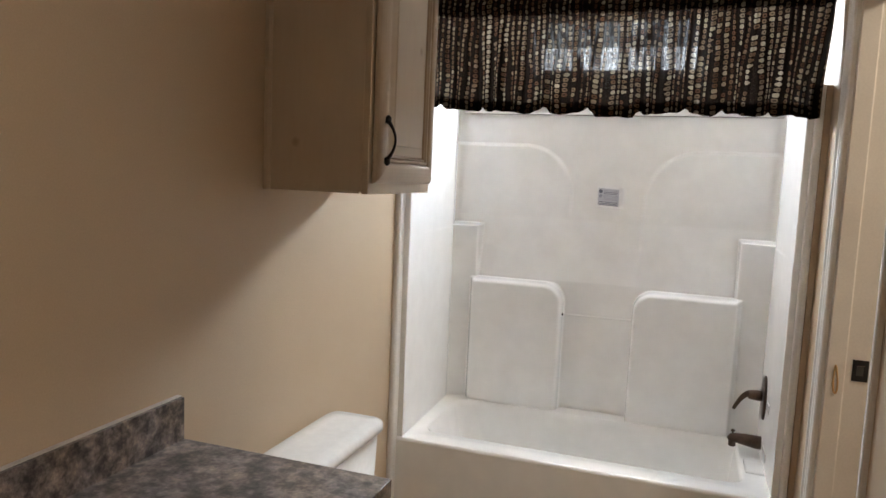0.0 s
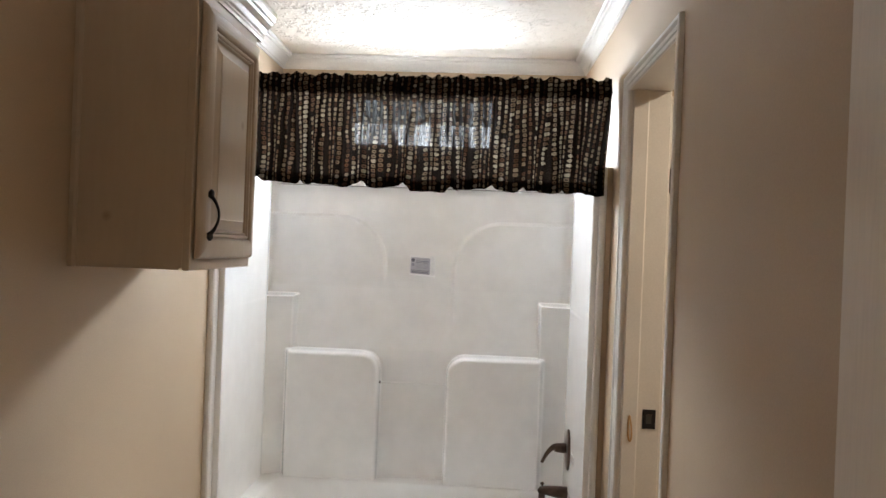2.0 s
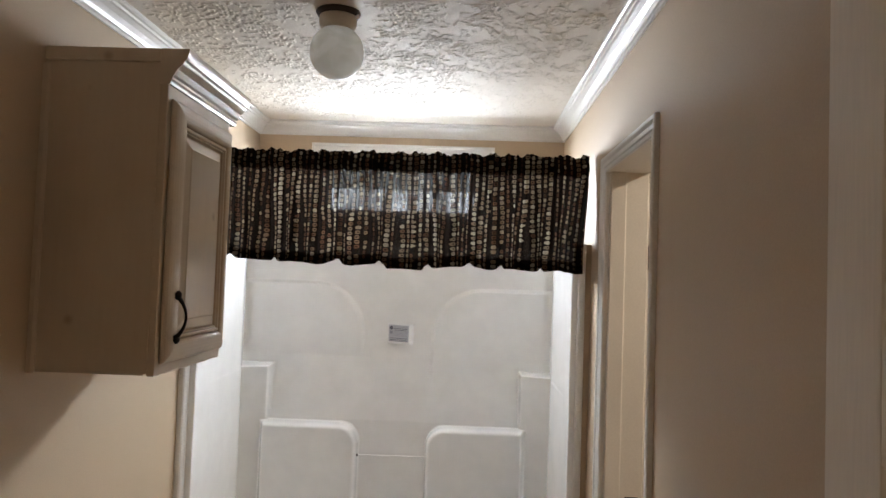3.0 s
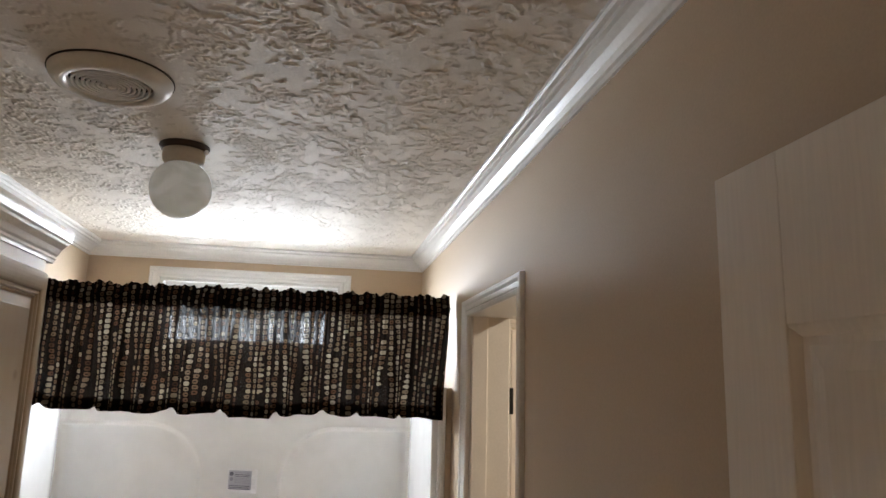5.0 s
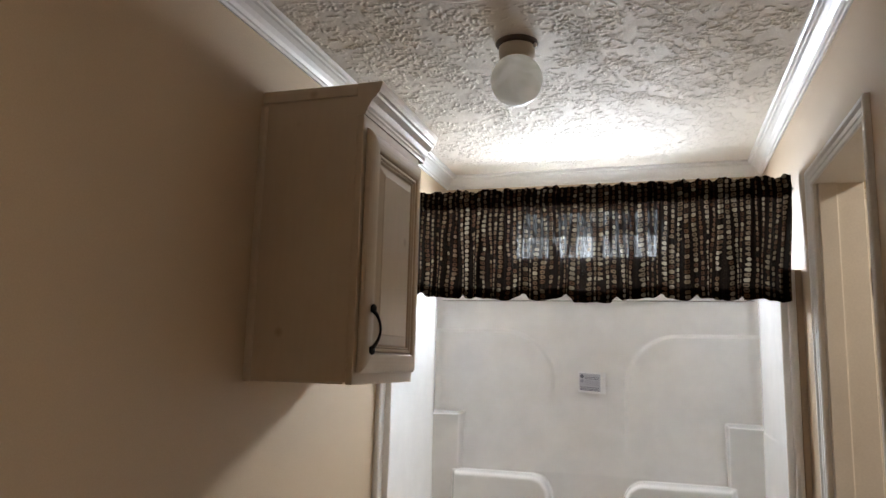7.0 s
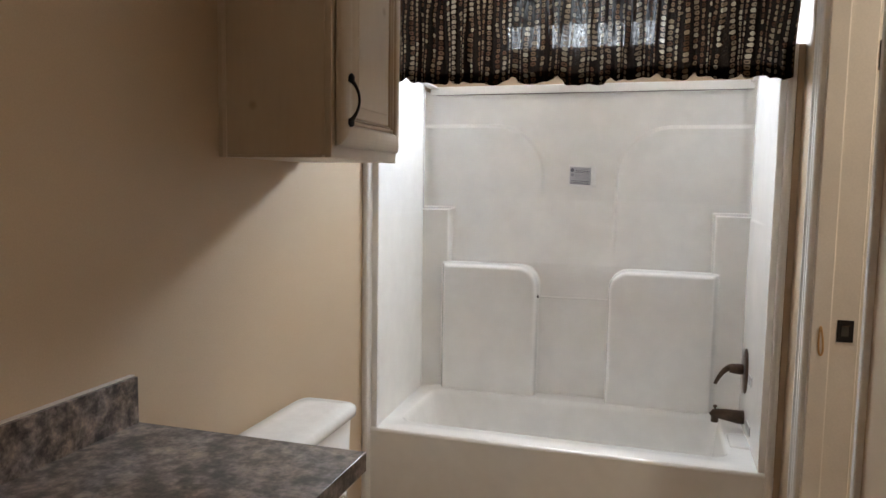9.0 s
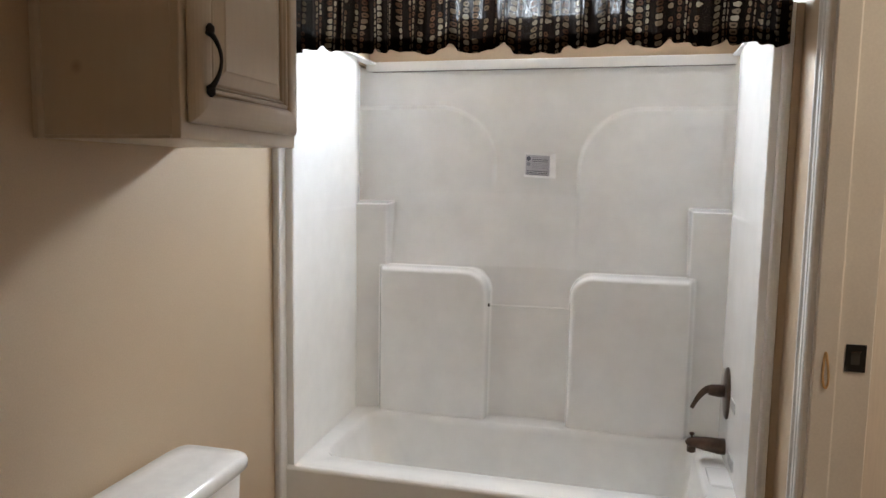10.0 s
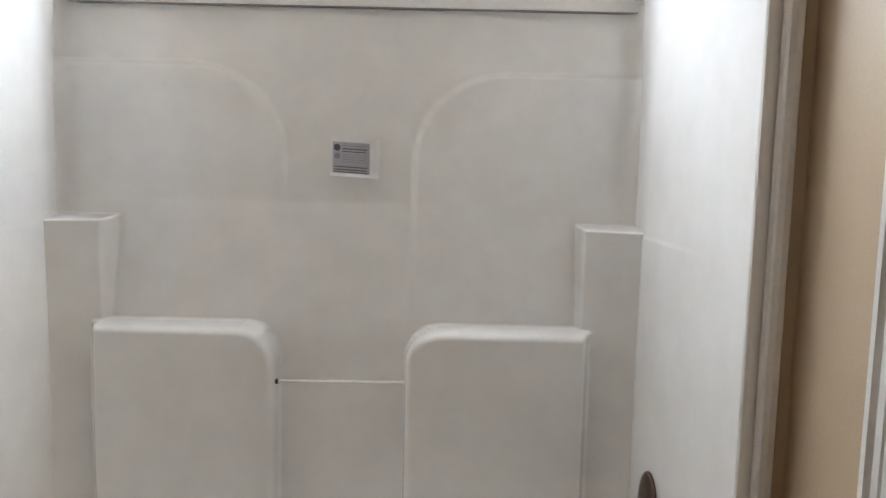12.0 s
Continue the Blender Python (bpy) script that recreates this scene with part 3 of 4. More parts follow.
def back_depth(x, z):
    """How far the moulded back stands out towards the room at (x, z)."""
    d = np.abs(x - XC)
    base = np.interp(z, [0.40, 0.46, 0.88, 1.02, 1.30, 1.80], [0.122, 0.116, 0.098, 0.082, 0.018, 0.0])
    # upper panels with a big rounded shoulder
    r = 0.235
    qx, qz = (0.157 + r) - d, z - (np.where(x < XC, 1.642, 1.630) - r)
    sd = np.where((qx > 0) & (qz > 0), np.hypot(qx, qz) - r, np.maximum(qx - r, qz - r))
    fade = np.where(x < XC, smooth01(z, 1.30, 1.40), smooth01(z, 1.0, 1.39))
    arc = 0.017 * (fade * smooth01(-sd, -0.004, 0.016) + (1 - fade) * smooth01(-sd, -0.15, 0.10))
    p = base + arc
    # rounded inner corners towards the side panels
    rc = 0.045
    off = np.clip(1 - np.minimum(x + 0.706, 0.730 - x) / rc, 0, 1)
    p = p + rc * (1 - np.sqrt(np.clip(1 - off * off, 0, 1)))
    # corner towers: a slanting face up to a small shelf
    tow = 0.136 + (d - 0.570) * 0.40
    p = np.maximum(p, np.where(z < 1.30, (tow - p) * smooth01(1.262 - z, 0.0, 0.012) * smooth01(d, 0.563, 0.573) + p, p))
    # lower seat blocks with a rounded inner shoulder
    r = 0.088
    cx = 0.150 + r
    qx, qz = cx - d, z - (1.013 - r)
    sd = np.where((qx > 0) & (qz > 0), np.hypot(qx, qz) - r, np.maximum(qx - r, qz - r))
    front = 0.190 + 0.004 * smooth01(1.0 - z, 0.0, 0.5)
    up = (1 - np.clip(1 + (sd + 0.001) / 0.022, 0, 1) ** 3) ** (1 / 3)
    seat = p + (front - p) * up * smooth01(0.598 - d, 0.0, 0.030)
    return np.where(sd < 0, np.maximum(seat, p), p)


def spaced(breaks, coarse, fine):
    """Values from breaks[0] to breaks[-1], fine within 2.5 cm of every inner break."""
    out = [breaks[0]]
    while out[-1] < breaks[-1]:
        near = min(abs(out[-1] - b) for b in breaks[1:-1])
        out.append(out[-1] + (fine if near < 0.025 else coarse))
    return np.array(out)


def tub_unit():
    t = thing("bathtub", (XC, 2.9, 0.0), "white moulded fibreglass tub with full-height surround", "bathtub")
    xs = spaced([-0.72, XC - 0.597, XC - 0.57, XC - 0.157, XC, XC + 0.157, XC + 0.57, XC + 0.597, 0.75], 0.007, 0.0028)
    zs = spaced([0.40, 0.44, 0.97, 1.013, 1.255, 1.60, 1.634, 1.79], 0.007, 0.0022)
    X, Z = np.meshgrid(xs, zs)
    sheet("back_panel", X, 3.292 - back_depth(X, Z), Z, TUB, t, label="white back panel with moulded seats and shelves")
    ys = np.concatenate([np.linspace(FY, 3.0, 30), np.linspace(3.02, 3.315, 40)])
    zs = spaced([RZ - 0.03, 1.245, TOPZ + 0.036], 0.02, 0.003)
    Y, Z = np.meshgrid(ys, zs)
    for sgn in (-1, 1):
        sheet("side_panel", side_x(sgn, Y, Z), Y, Z, TUB, t)
    # rim and basin: rounded-rectangle rings that sink
    def ring(x0, x1, y0, y1, r, n=14):
        pts = []
        for cx, cy, a0 in ((x1 - r, y1 - r, 0), (x0 + r, y1 - r, 90), (x0 + r, y0 + r, 180), (x1 - r, y0 + r, 270)):
            for k in range(n + 1):
                a = radians(a0 + 90 * k / n)
                pts.append((cx + r * math.cos(a), cy + r * math.sin(a)))
        return pts
    levels = [(-0.665, 0.725, FY, 3.30, 0.004, RZ - 0.002), (-0.655, 0.718, FY + 0.012, 3.29, 0.006, RZ + 0.001),
              (-0.592, 0.634, 2.604, 3.089, 0.070, RZ + 0.003), (-0.584, 0.626, 2.611, 3.082, 0.068, RZ - 0.002), (-0.574, 0.620, 2.618, 3.074, 0.072, RZ - 0.022),
              (-0.545, 0.605, 2.632, 3.062, 0.09, 0.30), (-0.46, 0.575, 2.66, 3.04, 0.11, 0.13), (-0.40, 0.54, 2.70, 3.01, 0.12, 0.10)]
    bm = bmesh.new()
    loops = [[bm.verts.new((x, y, z)) for x, y in ring(x0, x1, y0, y1, r)] for x0, x1, y0, y1, r, z in levels]
    for a, b in zip(loops, loops[1:]):
        for k in range(len(a)):
            bm.faces.new((a[k], a[(k + 1) % len(a)], b[(k + 1) % len(a)], b[k]))
    bm.faces.new(loops[-1])
    part("basin", bm, TUB, t, smooth=True)
    # apron with a rolled top edge, and the flat flange up both sides
    ap = [(FY + 0.03, RZ), (FY, RZ), (FY - 0.005, RZ - 0.002), (FY - 0.009, RZ - 0.006), (FY - 0.011, RZ - 0.012), (FY - 0.010, RZ - 0.03), (FY - 0.006, 0.06), (FY - 0.010, 0.04), (FY - 0.010, 0.0), (FY + 0.03, 0.0)]
    part("apron", prism(ap, lambda p, q, x: (x, p, q), XL + 0.001, XR - 0.001), TUB, t, "white tub front")
    for sgn, xi, xo in ((-1, -0.640, XL + 0.001), (1, 0.706, XR - 0.001)):
        fl = [(xi, FY + 0.02), (xi, FY + 0.006), (xi + sgn * 0.002, FY + 0.001), (xi + sgn * 0.007, FY), (xo, FY), (xo, FY + 0.02)]
        part("flange", prism(fl, lambda p, q, z: (p, q, z), RZ - 0.06, TOPZ + 0.036), TUB, t)
        top = box((min(xi, xo), FY, TOPZ + 0.030), (max(xi, xo), 3.30, TOPZ + 0.038), 0.003)
        part("top_edge", top, TUB, t)
    part("top_strip", box((XL + 0.001, 3.270, TOPZ + 0.0025), (XR - 0.001, 3.3095, TOPZ + 0.040), 0.003), TUB, t, "white strip along the top of the back")
    part("seam", box((XL + 0.03, 3.274, TOPZ + 0.0005), (XR - 0.03, 3.30, TOPZ + 0.0025)), SEAM, t, "dark seam under the top strip")
    part("cloth_bar", tube([(XC - 0.153, 3.126, 0.880), (XC + 0.157, 3.126, 0.883)], [0.0034, 0.0034], 10), TUB, t, "thin white washcloth bar")
    for x, z in ((XC - 0.1475, 0.880), (XC + 0.1525, 0.883)):
        left = x < XC
        # solid stubs; the left one is coloured dark for the shade in its hole
        part("bar_socket", tube([(x - 0.003, 3.124, z), (x + 0.003, 3.124, z)], [0.006, 0.006], 12), PAINTEDSHADE if left else TUB, t, "bar socket stub coloured dark as the shade of its hole" if left else "")
    pad = box((0.640, 2.72, RZ - 0.01), (0.712, 2.86, RZ + 0.010), 0.008, seg=3)
    part("overflow_pad", pad, TUB, t, smooth=True)
    return t


tub_unit()

# corner beads where the unit meets the walls
bead = [(0, 0), (0.0215, 0), (0.022, 0.034), (0.0205, 0.041), (0.016, 0.045), (0.008, 0.046), (0, 0.044)]
structure("trim_left", prism(bead, lambda p, q, z: (XL + 0.0005 + p, FY - 0.001 - q, z), 0.0, TOPZ + 0.036), TRIM, "white bead between wall and tub unit", "trim")
slim = [(0, 0), (0.024, 0), (0.024, 0.016), (0.021, 0.020), (0.012, 0.022), (0.003, 0.020), (0, 0.016)]
structure("trim_right", prism(slim, lambda p, q, z: (0.727 + p, FY - 0.001 - q, z), 0.0, TOPZ + 0.036), TRIM, "white bead along the edge of the tub unit", "trim")
structure("trim_batten", prism([(0, 0), (0.019, 0), (0.019, 0.011), (0.002, 0.011), (0, 0.008)], lambda p, q, z: (0.7525 + p, FY - 0.001 - q, z), 0.0, TOPZ + 0.036), WALL, "tan vinyl corner batten beside the tub", "trim")


# ---- tub fittings ----
def oval_plate(cx, cy, cz, ry, rz, t):
    bm = bmesh.new()
    rings = []
    for h, s in ((0, 1.0), (0.35, 1.0), (0.75, 0.95), (1.0, 0.82), (1.12, 0.5)):
        rings.append([bm.verts.new((cx - h * t, cy + s * ry * math.cos(2 * math.pi * k / 48), cz + s * rz * math.sin(2 * math.pi * k / 48))) for k in range(48)])
    for a, b in zip(rings, rings[1:]):
        for k in range(48):
            bm.faces.new((a[k], a[(k + 1) % 48], b[(k + 1) % 48], b[k]))
    bm.faces.new(rings[-1])
    bm.faces.new(rings[0])
    return bm


FX, FYC = 0.707, 2.935
valve = thing("shower_valve", (FX, FYC, 0.670), "oil-rubbed bronze tub valve with a curved lever", "tap")
part("plate", oval_plate(FX, FYC, 0.670, 0.062, 0.087, 0.010), BRONZE, valve, smooth=True)
part("hub", lathe([(0.021, 0), (0.021, -0.02), (0.018, -0.045), (0.016, -0.052)], (FX - 0.008, FYC, 0.676), "x", 28), BRONZE, valve, smooth=True)
lev = []
for k in range(13):
    s = k / 12
    lev.append((FX - 0.040 - 0.070 * s, FYC - 0.004 * s, 0.680 + 0.012 * math.sin(s * 1.8) - 0.080 * s ** 2.0))
part("lever", tube(lev, [0.0165 - 0.010 * (k / 12) ** 0.8 for k in range(13)], 16, 0.8), BRONZE, valve, "curved bronze lever", True)

SZ = 0.488
spout = thing("tub_spout", (FX, FYC, SZ), "oil-rubbed bronze tub spout with a diverter knob", "tap")
sp = [(FX + 0.004, FYC, SZ), (FX - 0.02, FYC, SZ), (FX - 0.06, FYC, SZ + 0.004), (FX - 0.090, FYC, SZ + 0.006), (FX - 0.108, FYC, SZ + 0.004), (FX - 0.118, FYC, SZ - 0.004)]
part("body", tube(sp, [0.027, 0.026, 0.0225, 0.019, 0.017, 0.012], 24), BRONZE, spout, smooth=True)
part("outlet", lathe([(0.014, 0.0), (0.0145, -0.028), (0.012, -0.030)], (FX - 0.104, FYC, SZ + 0.002), "z", 24), BRONZE, spout, smooth=True)
part("diverter_knob", lathe([(0.0035, 0.0), (0.0035, 0.012), (0.008, 0.014), (0.0085, 0.018), (0.003, 0.022)], (FX - 0.104, FYC, SZ + 0.018), "z", 18), BRONZE, spout, "small diverter knob", True)
for z, w in ((0.668, 0.062), (0.492, 0.085)):
    tp = finish("tape_strip", box((side_x(1, np.array(2.80), np.array(z)) - 0.0035, 2.835 - w, z - 0.017), (0.7075, 2.845, z + 0.017), 0.001), TAPE)
    tagged(tp, "clear plastic tape stuck on the tub wall", "tape", group="tape on the tub wall")

# label in a plastic sleeve on the back panel
sx0, sx1, sz0, sz1 = -0.030, 0.094, 1.367, 1.462
sy = 3.292 - float(back_depth(np.array(0.03), np.array(1.37))) - 0.002
label = thing("paper_label", (0.03, sy, 1.41), "printed paper label in a peeling clear plastic sleeve", "label")


def tilted(bm, drop=0.05):
    for v in bm.verts:
        v.co.z -= (v.co.x - sx0) * drop
    return bm


cols = np.linspace(sx0, sx1, 24)
rows_z = np.linspace(sz0, sz1, 14)
LX, LZ = np.meshgrid(cols, rows_z)
curl = 0.018 * smooth01(LX, 0.068, 0.094) + 0.010 * (1 - smooth01(LZ, sz0, sz0 + 0.010))
sheet("sleeve", LX, sy - 0.002 - curl, LZ - (LX - sx0) * 0.05, SLEEVE, label, label="clear plastic sleeve with a curled edge")
part("paper", tilted(box((sx0 + 0.006, sy - 0.0035, sz0 + 0.008), (0.068, sy - 0.0024, sz1 - 0.010))), PAPER, label, "pale grey printed paper")
part("emblem", tilted(lathe([(0.0085, 0), (0.0085, -0.0006)], (sx0 + 0.017, sy - 0.0036, sz1 - 0.024), "y", 20)), INK, label)
part("seal", tilted(lathe([(0.0075, 0), (0.0075, -0.0006)], (sx0 + 0.017, sy - 0.0036, sz1 - 0.045), "y", 20)), INKPALE, label)
for k, (a, b, z, h, dark) in enumerate([(0.030, 0.088, 0.018, 0.0016, 0), (0.030, 0.092, 0.025, 0.0026, 1), (0.030, 0.090, 0.032, 0.0022, 1), (0.030, 0.092, 0.040, 0.0014, 0), (0.030, 0.091, 0.046, 0.0014, 0),
                                       (0.030, 0.088, 0.052, 0.0014, 0), (0.030, 0.092, 0.058, 0.0014, 0), (0.010, 0.092, 0.070, 0.0024, 1), (0.010, 0.090, 0.077, 0.0024, 1), (0.010, 0.092, 0.083, 0.0020, 1)]):
    part("print_bar", tilted(box((sx0 + a, sy - 0.0041, sz1 - z - h), (sx0 + b, sy - 0.0036, sz1 - z))), INK if dark else INKPALE, label)


# ---- the valance ----
def valance():
    v = thing("valance", (0.04, 2.505, 2.08), "gathered black valance printed with tan and cream squares", "curtain")
    x0, x1, n = XL + 0.004, 0.752, 1100
    u = np.linspace(0, 1, n)
    x = x0 + (x1 - x0) * u
    rng = np.random.RandomState(5)

    def waves(lengths, amps):
        out = np.zeros(n)
        for ln, am in zip(lengths, amps):
            out += am * np.sin(2 * math.pi * (x / ln + rng.rand()) + 1.4 * np.sin(2 * math.pi * (x / (ln * 3.7) + rng.rand())))
        return out

    pleat, fold = waves((0.021, 0.033, 0.014), (0.5, 0.4, 0.3)), waves((0.115, 0.068, 0.043, 0.19), (0.40, 0.35, 0.25, 0.35))
    hem_step = 1.714 + 0.0035 * waves((0.21, 0.13), (1, 0.7)) + 0.010 * (1 - smooth01(u, 0.0, 0.35)) - 0.004 * smooth01(u, 0.7, 1)
    hem_step -= 0.013 * smooth01(x, 0.035, 0.045) * (1 - smooth01(x, 0.165, 0.178))
    for notch in (-0.52, -0.37, -0.13, 0.02, 0.19, 0.34, 0.45, 0.60):
        hem_step += 0.011 * np.exp(-((x - notch) / 0.013) ** 2) + 0.004 * smooth01(x, notch - 0.09, notch) * (1 - smooth01(x, notch, notch + 0.012))
    top = 2.119 + 0.006 * waves((0.085, 0.047), (0.7, 0.5)) + 0.004 * pleat + 0.006 * u
    gather = 1.65

    def layer(name, s0, s1, rows_n, back, label=""):
        s = np.linspace(s0, s1, rows_n)[:, None]
        Z = top[None] + (hem_step - top)[None] * s
        down = smooth01(s, 0.16, 0.9)
        pocket = smooth01(s, 0.05, 0.09) * (1 - smooth01(s, 0.13, 0.18))
        head = 1 - smooth01(s, 0.13, 0.30)
        Y = 2.484 - 0.011 * pocket + head * 0.0055 * pleat[None] + (1 - head) * (0.0065 * pleat[None] * (1 - 0.6 * down) + (0.008 + 0.024 * down) * fold[None]) + back
        X = np.repeat(x[None], rows_n, 0) + 0.004 * down * np.roll(fold, 20)[None] - 0.020 * down * u[None] ** 6
        arc = np.repeat((gather * x)[None], rows_n, 0) + 0.006 * np.repeat(pleat[None], rows_n, 0) * (1 - 0.6 * down) + 0.022 * down * np.roll(fold, -14)[None]
        return sheet(name, X, Y, Z, CLOTH, v, (arc, Z), label)

    layer("cloth", 0.0, 1.0, 90, 0.0, "gathered printed cloth")
    layer("hem", 0.905, 0.998, 12, 0.004)
    layer("header", 0.002, 0.17, 16, 0.013)
    part("rod", tube([(XL + 0.001, 2.490, 2.078), (0.758, 2.490, 2.082)], [0.006, 0.006], 12), TRIM, v, "thin white curtain rod")


valance()


# ---- wall cabinet over the toilet ----
def wall_cabinet():
    y0, y1, z0, z1, xf = 1.583, 2.012, 1.424, 2.160, -0.387
    c = thing("wall_cabinet", (XL, 1.8, z0), "cream glazed wood wall cabinet hung above the toilet", "cabinet")
    part("body", box((XL + 0.001, y0, z0 + 0.006), (xf - 0.018, y1, z1), 0.002), CAB, c)
    part("bottom_edge", box((XL + 0.001, y0 + 0.010, z0 + 0.0005), (xf - 0.03, y1 - 0.01, z0 + 0.0065), 0.001), CAB, c)
    part("scribe_strip", prism([(0, 0), (0.016, 0), (0.016, 0.004), (0.010, 0.009), (0, 0.010)], lambda p, q, z: (XL + 0.001 + p, y0 - q, z), z0, z1 - 0.01), CAB, c)
    part("face_frame", box((xf - 0.018, y0 - 0.002, z0), (xf, y1 + 0.002, z1), 0.0025), CAB, c)
    # door with rounded outer edge, inner moulding and raised field
    dy0, dy1, dz0, dz1 = 1.596, 1.998, 1.452, 2.076
    bm = bmesh.new()
    prof = [(0.0, 0.0), (0.0, 0.003), (0.002, 0.007), (0.006, 0.0115), (0.012, 0.0150), (0.020, 0.0180), (0.030, 0.0200), (0.040, 0.0205), (0.046, 0.0195), (0.050, 0.0165), (0.053, 0.012), (0.057, 0.0155), (0.061, 0.0155), (0.064, 0.009), (0.067, 0.012), (0.070, 0.006), (0.073, 0.0045), (0.078, 0.0060), (0.098, 0.0130), (0.101, 0.0150)]
    rings = []
    for o, h in prof:
        rings.append([bm.verts.new((xf + 0.004 + h, y, z)) for y, z in ((dy0 + o, dz0 + o), (dy1 - o, dz0 + o), (dy1 - o, dz1 - o), (dy0 + o, dz1 - o))])
    for a, b in zip(rings, rings[1:]):
        for k in range(4):
            bm.faces.new((a[k], a[(k + 1) % 4], b[(k + 1) % 4], b[k]))
    bm.faces.new(rings[-1])
    bm.faces.new(rings[0])
    door = part("door", bm, CAB, c, "raised-panel cabinet door")
    part("door_mount", box((xf - 0.001, dy0 + 0.02, dz0 + 0.02), (xf + 0.0055, dy1 - 0.02, dz1 - 0.02)), CAB, c)
    hx, hy = xf + 0.0225, 1.628
    arch = []
    for k in range(17):
        s = k / 16
        arch.append((hx + 0.0035 + 0.024 * math.sin(math.pi * s) ** 0.7, hy + 0.002 * math.sin(math.pi * s), 1.512 + 0.098 * s))
    rad = [0.0068 - 0.0038 * math.sin(math.pi * k / 16) ** 0.5 for k in range(17)]
    handle = part("handle", tube(arch, rad, 12, 1.2), BLACK, c, "dark bronze arched pull", True)
    for z in (1.508, 1.614):
        part("handle_foot", tube([(hx + 0.0065, hy, z - 0.010), (hx + 0.0075, hy, z - 0.004), (hx + 0.0075, hy, z + 0.004), (hx + 0.0065, hy, z + 0.010)], [0.003, 0.0075, 0.0075, 0.003], 12, 1.1), BLACK, handle, smooth=True)
    crown_p = [(xf - 0.02, 2.108), (xf + 0.004, 2.108), (xf + 0.006, 2.116), (xf + 0.009, 2.120), (xf + 0.009, 2.126), (xf + 0.013, 2.131), (xf + 0.020, 2.144), (xf + 0.033, 2.156), (xf + 0.036, 2.162), (xf + 0.041, 2.166), (xf + 0.046, 2.180), (xf + 0.048, 2.192), (xf - 0.02, 2.192)]
    part("crown", prism(crown_p, lambda p, q, y: (p, y, q), y0 - 0.004, y1 + 0.040), CAB, c, "stepped crown moulding")
    part("top_board", box((XL + 0.001, y0 - 0.004, z1), (xf - 0.02, y1 + 0.004, 2.192), 0.002), CAB, c)
    return c


wall_cabinet()


# ---- vanity ----
def vanity():
    y1, x1, zt = 1.252, -0.157, 0.862
    v = thing("vanity_cabinet", (-0.45, 0.6, 0.0), "cream glazed vanity cabinet below the dark countertop", "cabinet")
    part("body", box((XL + 0.001, 0.012, 0.10), (x1 - 0.04, y1 - 0.018, zt - 0.039), 0.002), CAB, v)
    part("toe_kick", box((XL + 0.001, 0.02, 0.0), (x1 - 0.10, y1 - 0.03, 0.10)), CAB, v)
    for k in range(3):
        a = 0.03 + k * 0.40
        b = box((x1 - 0.0395, a, 0.13), (x1 - 0.021, a + 0.38, zt - 0.07), 0.004)
        door = part("door", b, CAB, v)
        part("handle", tube([(x1 - 0.021, a + 0.34, 0.62), (x1 - 0.002, a + 0.34, 0.64), (x1 - 0.002, a + 0.34, 0.70), (x1 - 0.021, a + 0.34, 0.72)], [0.005] * 4, 10), BLACK, door, "dark pull")
    top = thing("countertop", (-0.42, 0.6, zt), "dark mottled stone-look laminate countertop with backsplash", "countertop")
    part("slab", box((XL + 0.001, 0.002, zt - 0.038), (x1, y1, zt), 0.0015), LAM, top)
    part("backsplash", box((XL + 0.001, 0.002, zt), (XL + 0.020, y1 - 0.004, zt + 0.098), 0.001), LAM, top)
    part("caulk_line", box((XL + 0.0005, 0.002, zt + 0.098), (XL + 0.012, y1 - 0.004, zt + 0.1008), 0.001), CAULK, top, "pale caulk line")


vanity()


# ---- toilet ----
def superellipse_loft(levels, n=56, power=2.6):
    """levels: centre x, centre y, half x, half y, z, power."""
    bm = bmesh.new()
    loops = []
    for cx, cy, hx, hy, z, pw in levels:
        ring = []
        for k in range(n):
            a = 2 * math.pi * k / n
            c, s = math.cos(a), math.sin(a)
            ring.append(bm.verts.new((cx + hx * math.copysign(abs(c) ** (2 / pw), c), cy + hy * math.copysign(abs(s) ** (2 / pw), s), z)))
        loops.append(ring)
    for a, b in zip(loops, loops[1:]):
        for k in range(n):
            bm.faces.new((a[k], a[(k + 1) % n], b[(k + 1) % n], b[k]))
    bm.faces.new(loops[0])
    bm.faces.new(loops[-1])
    return bm


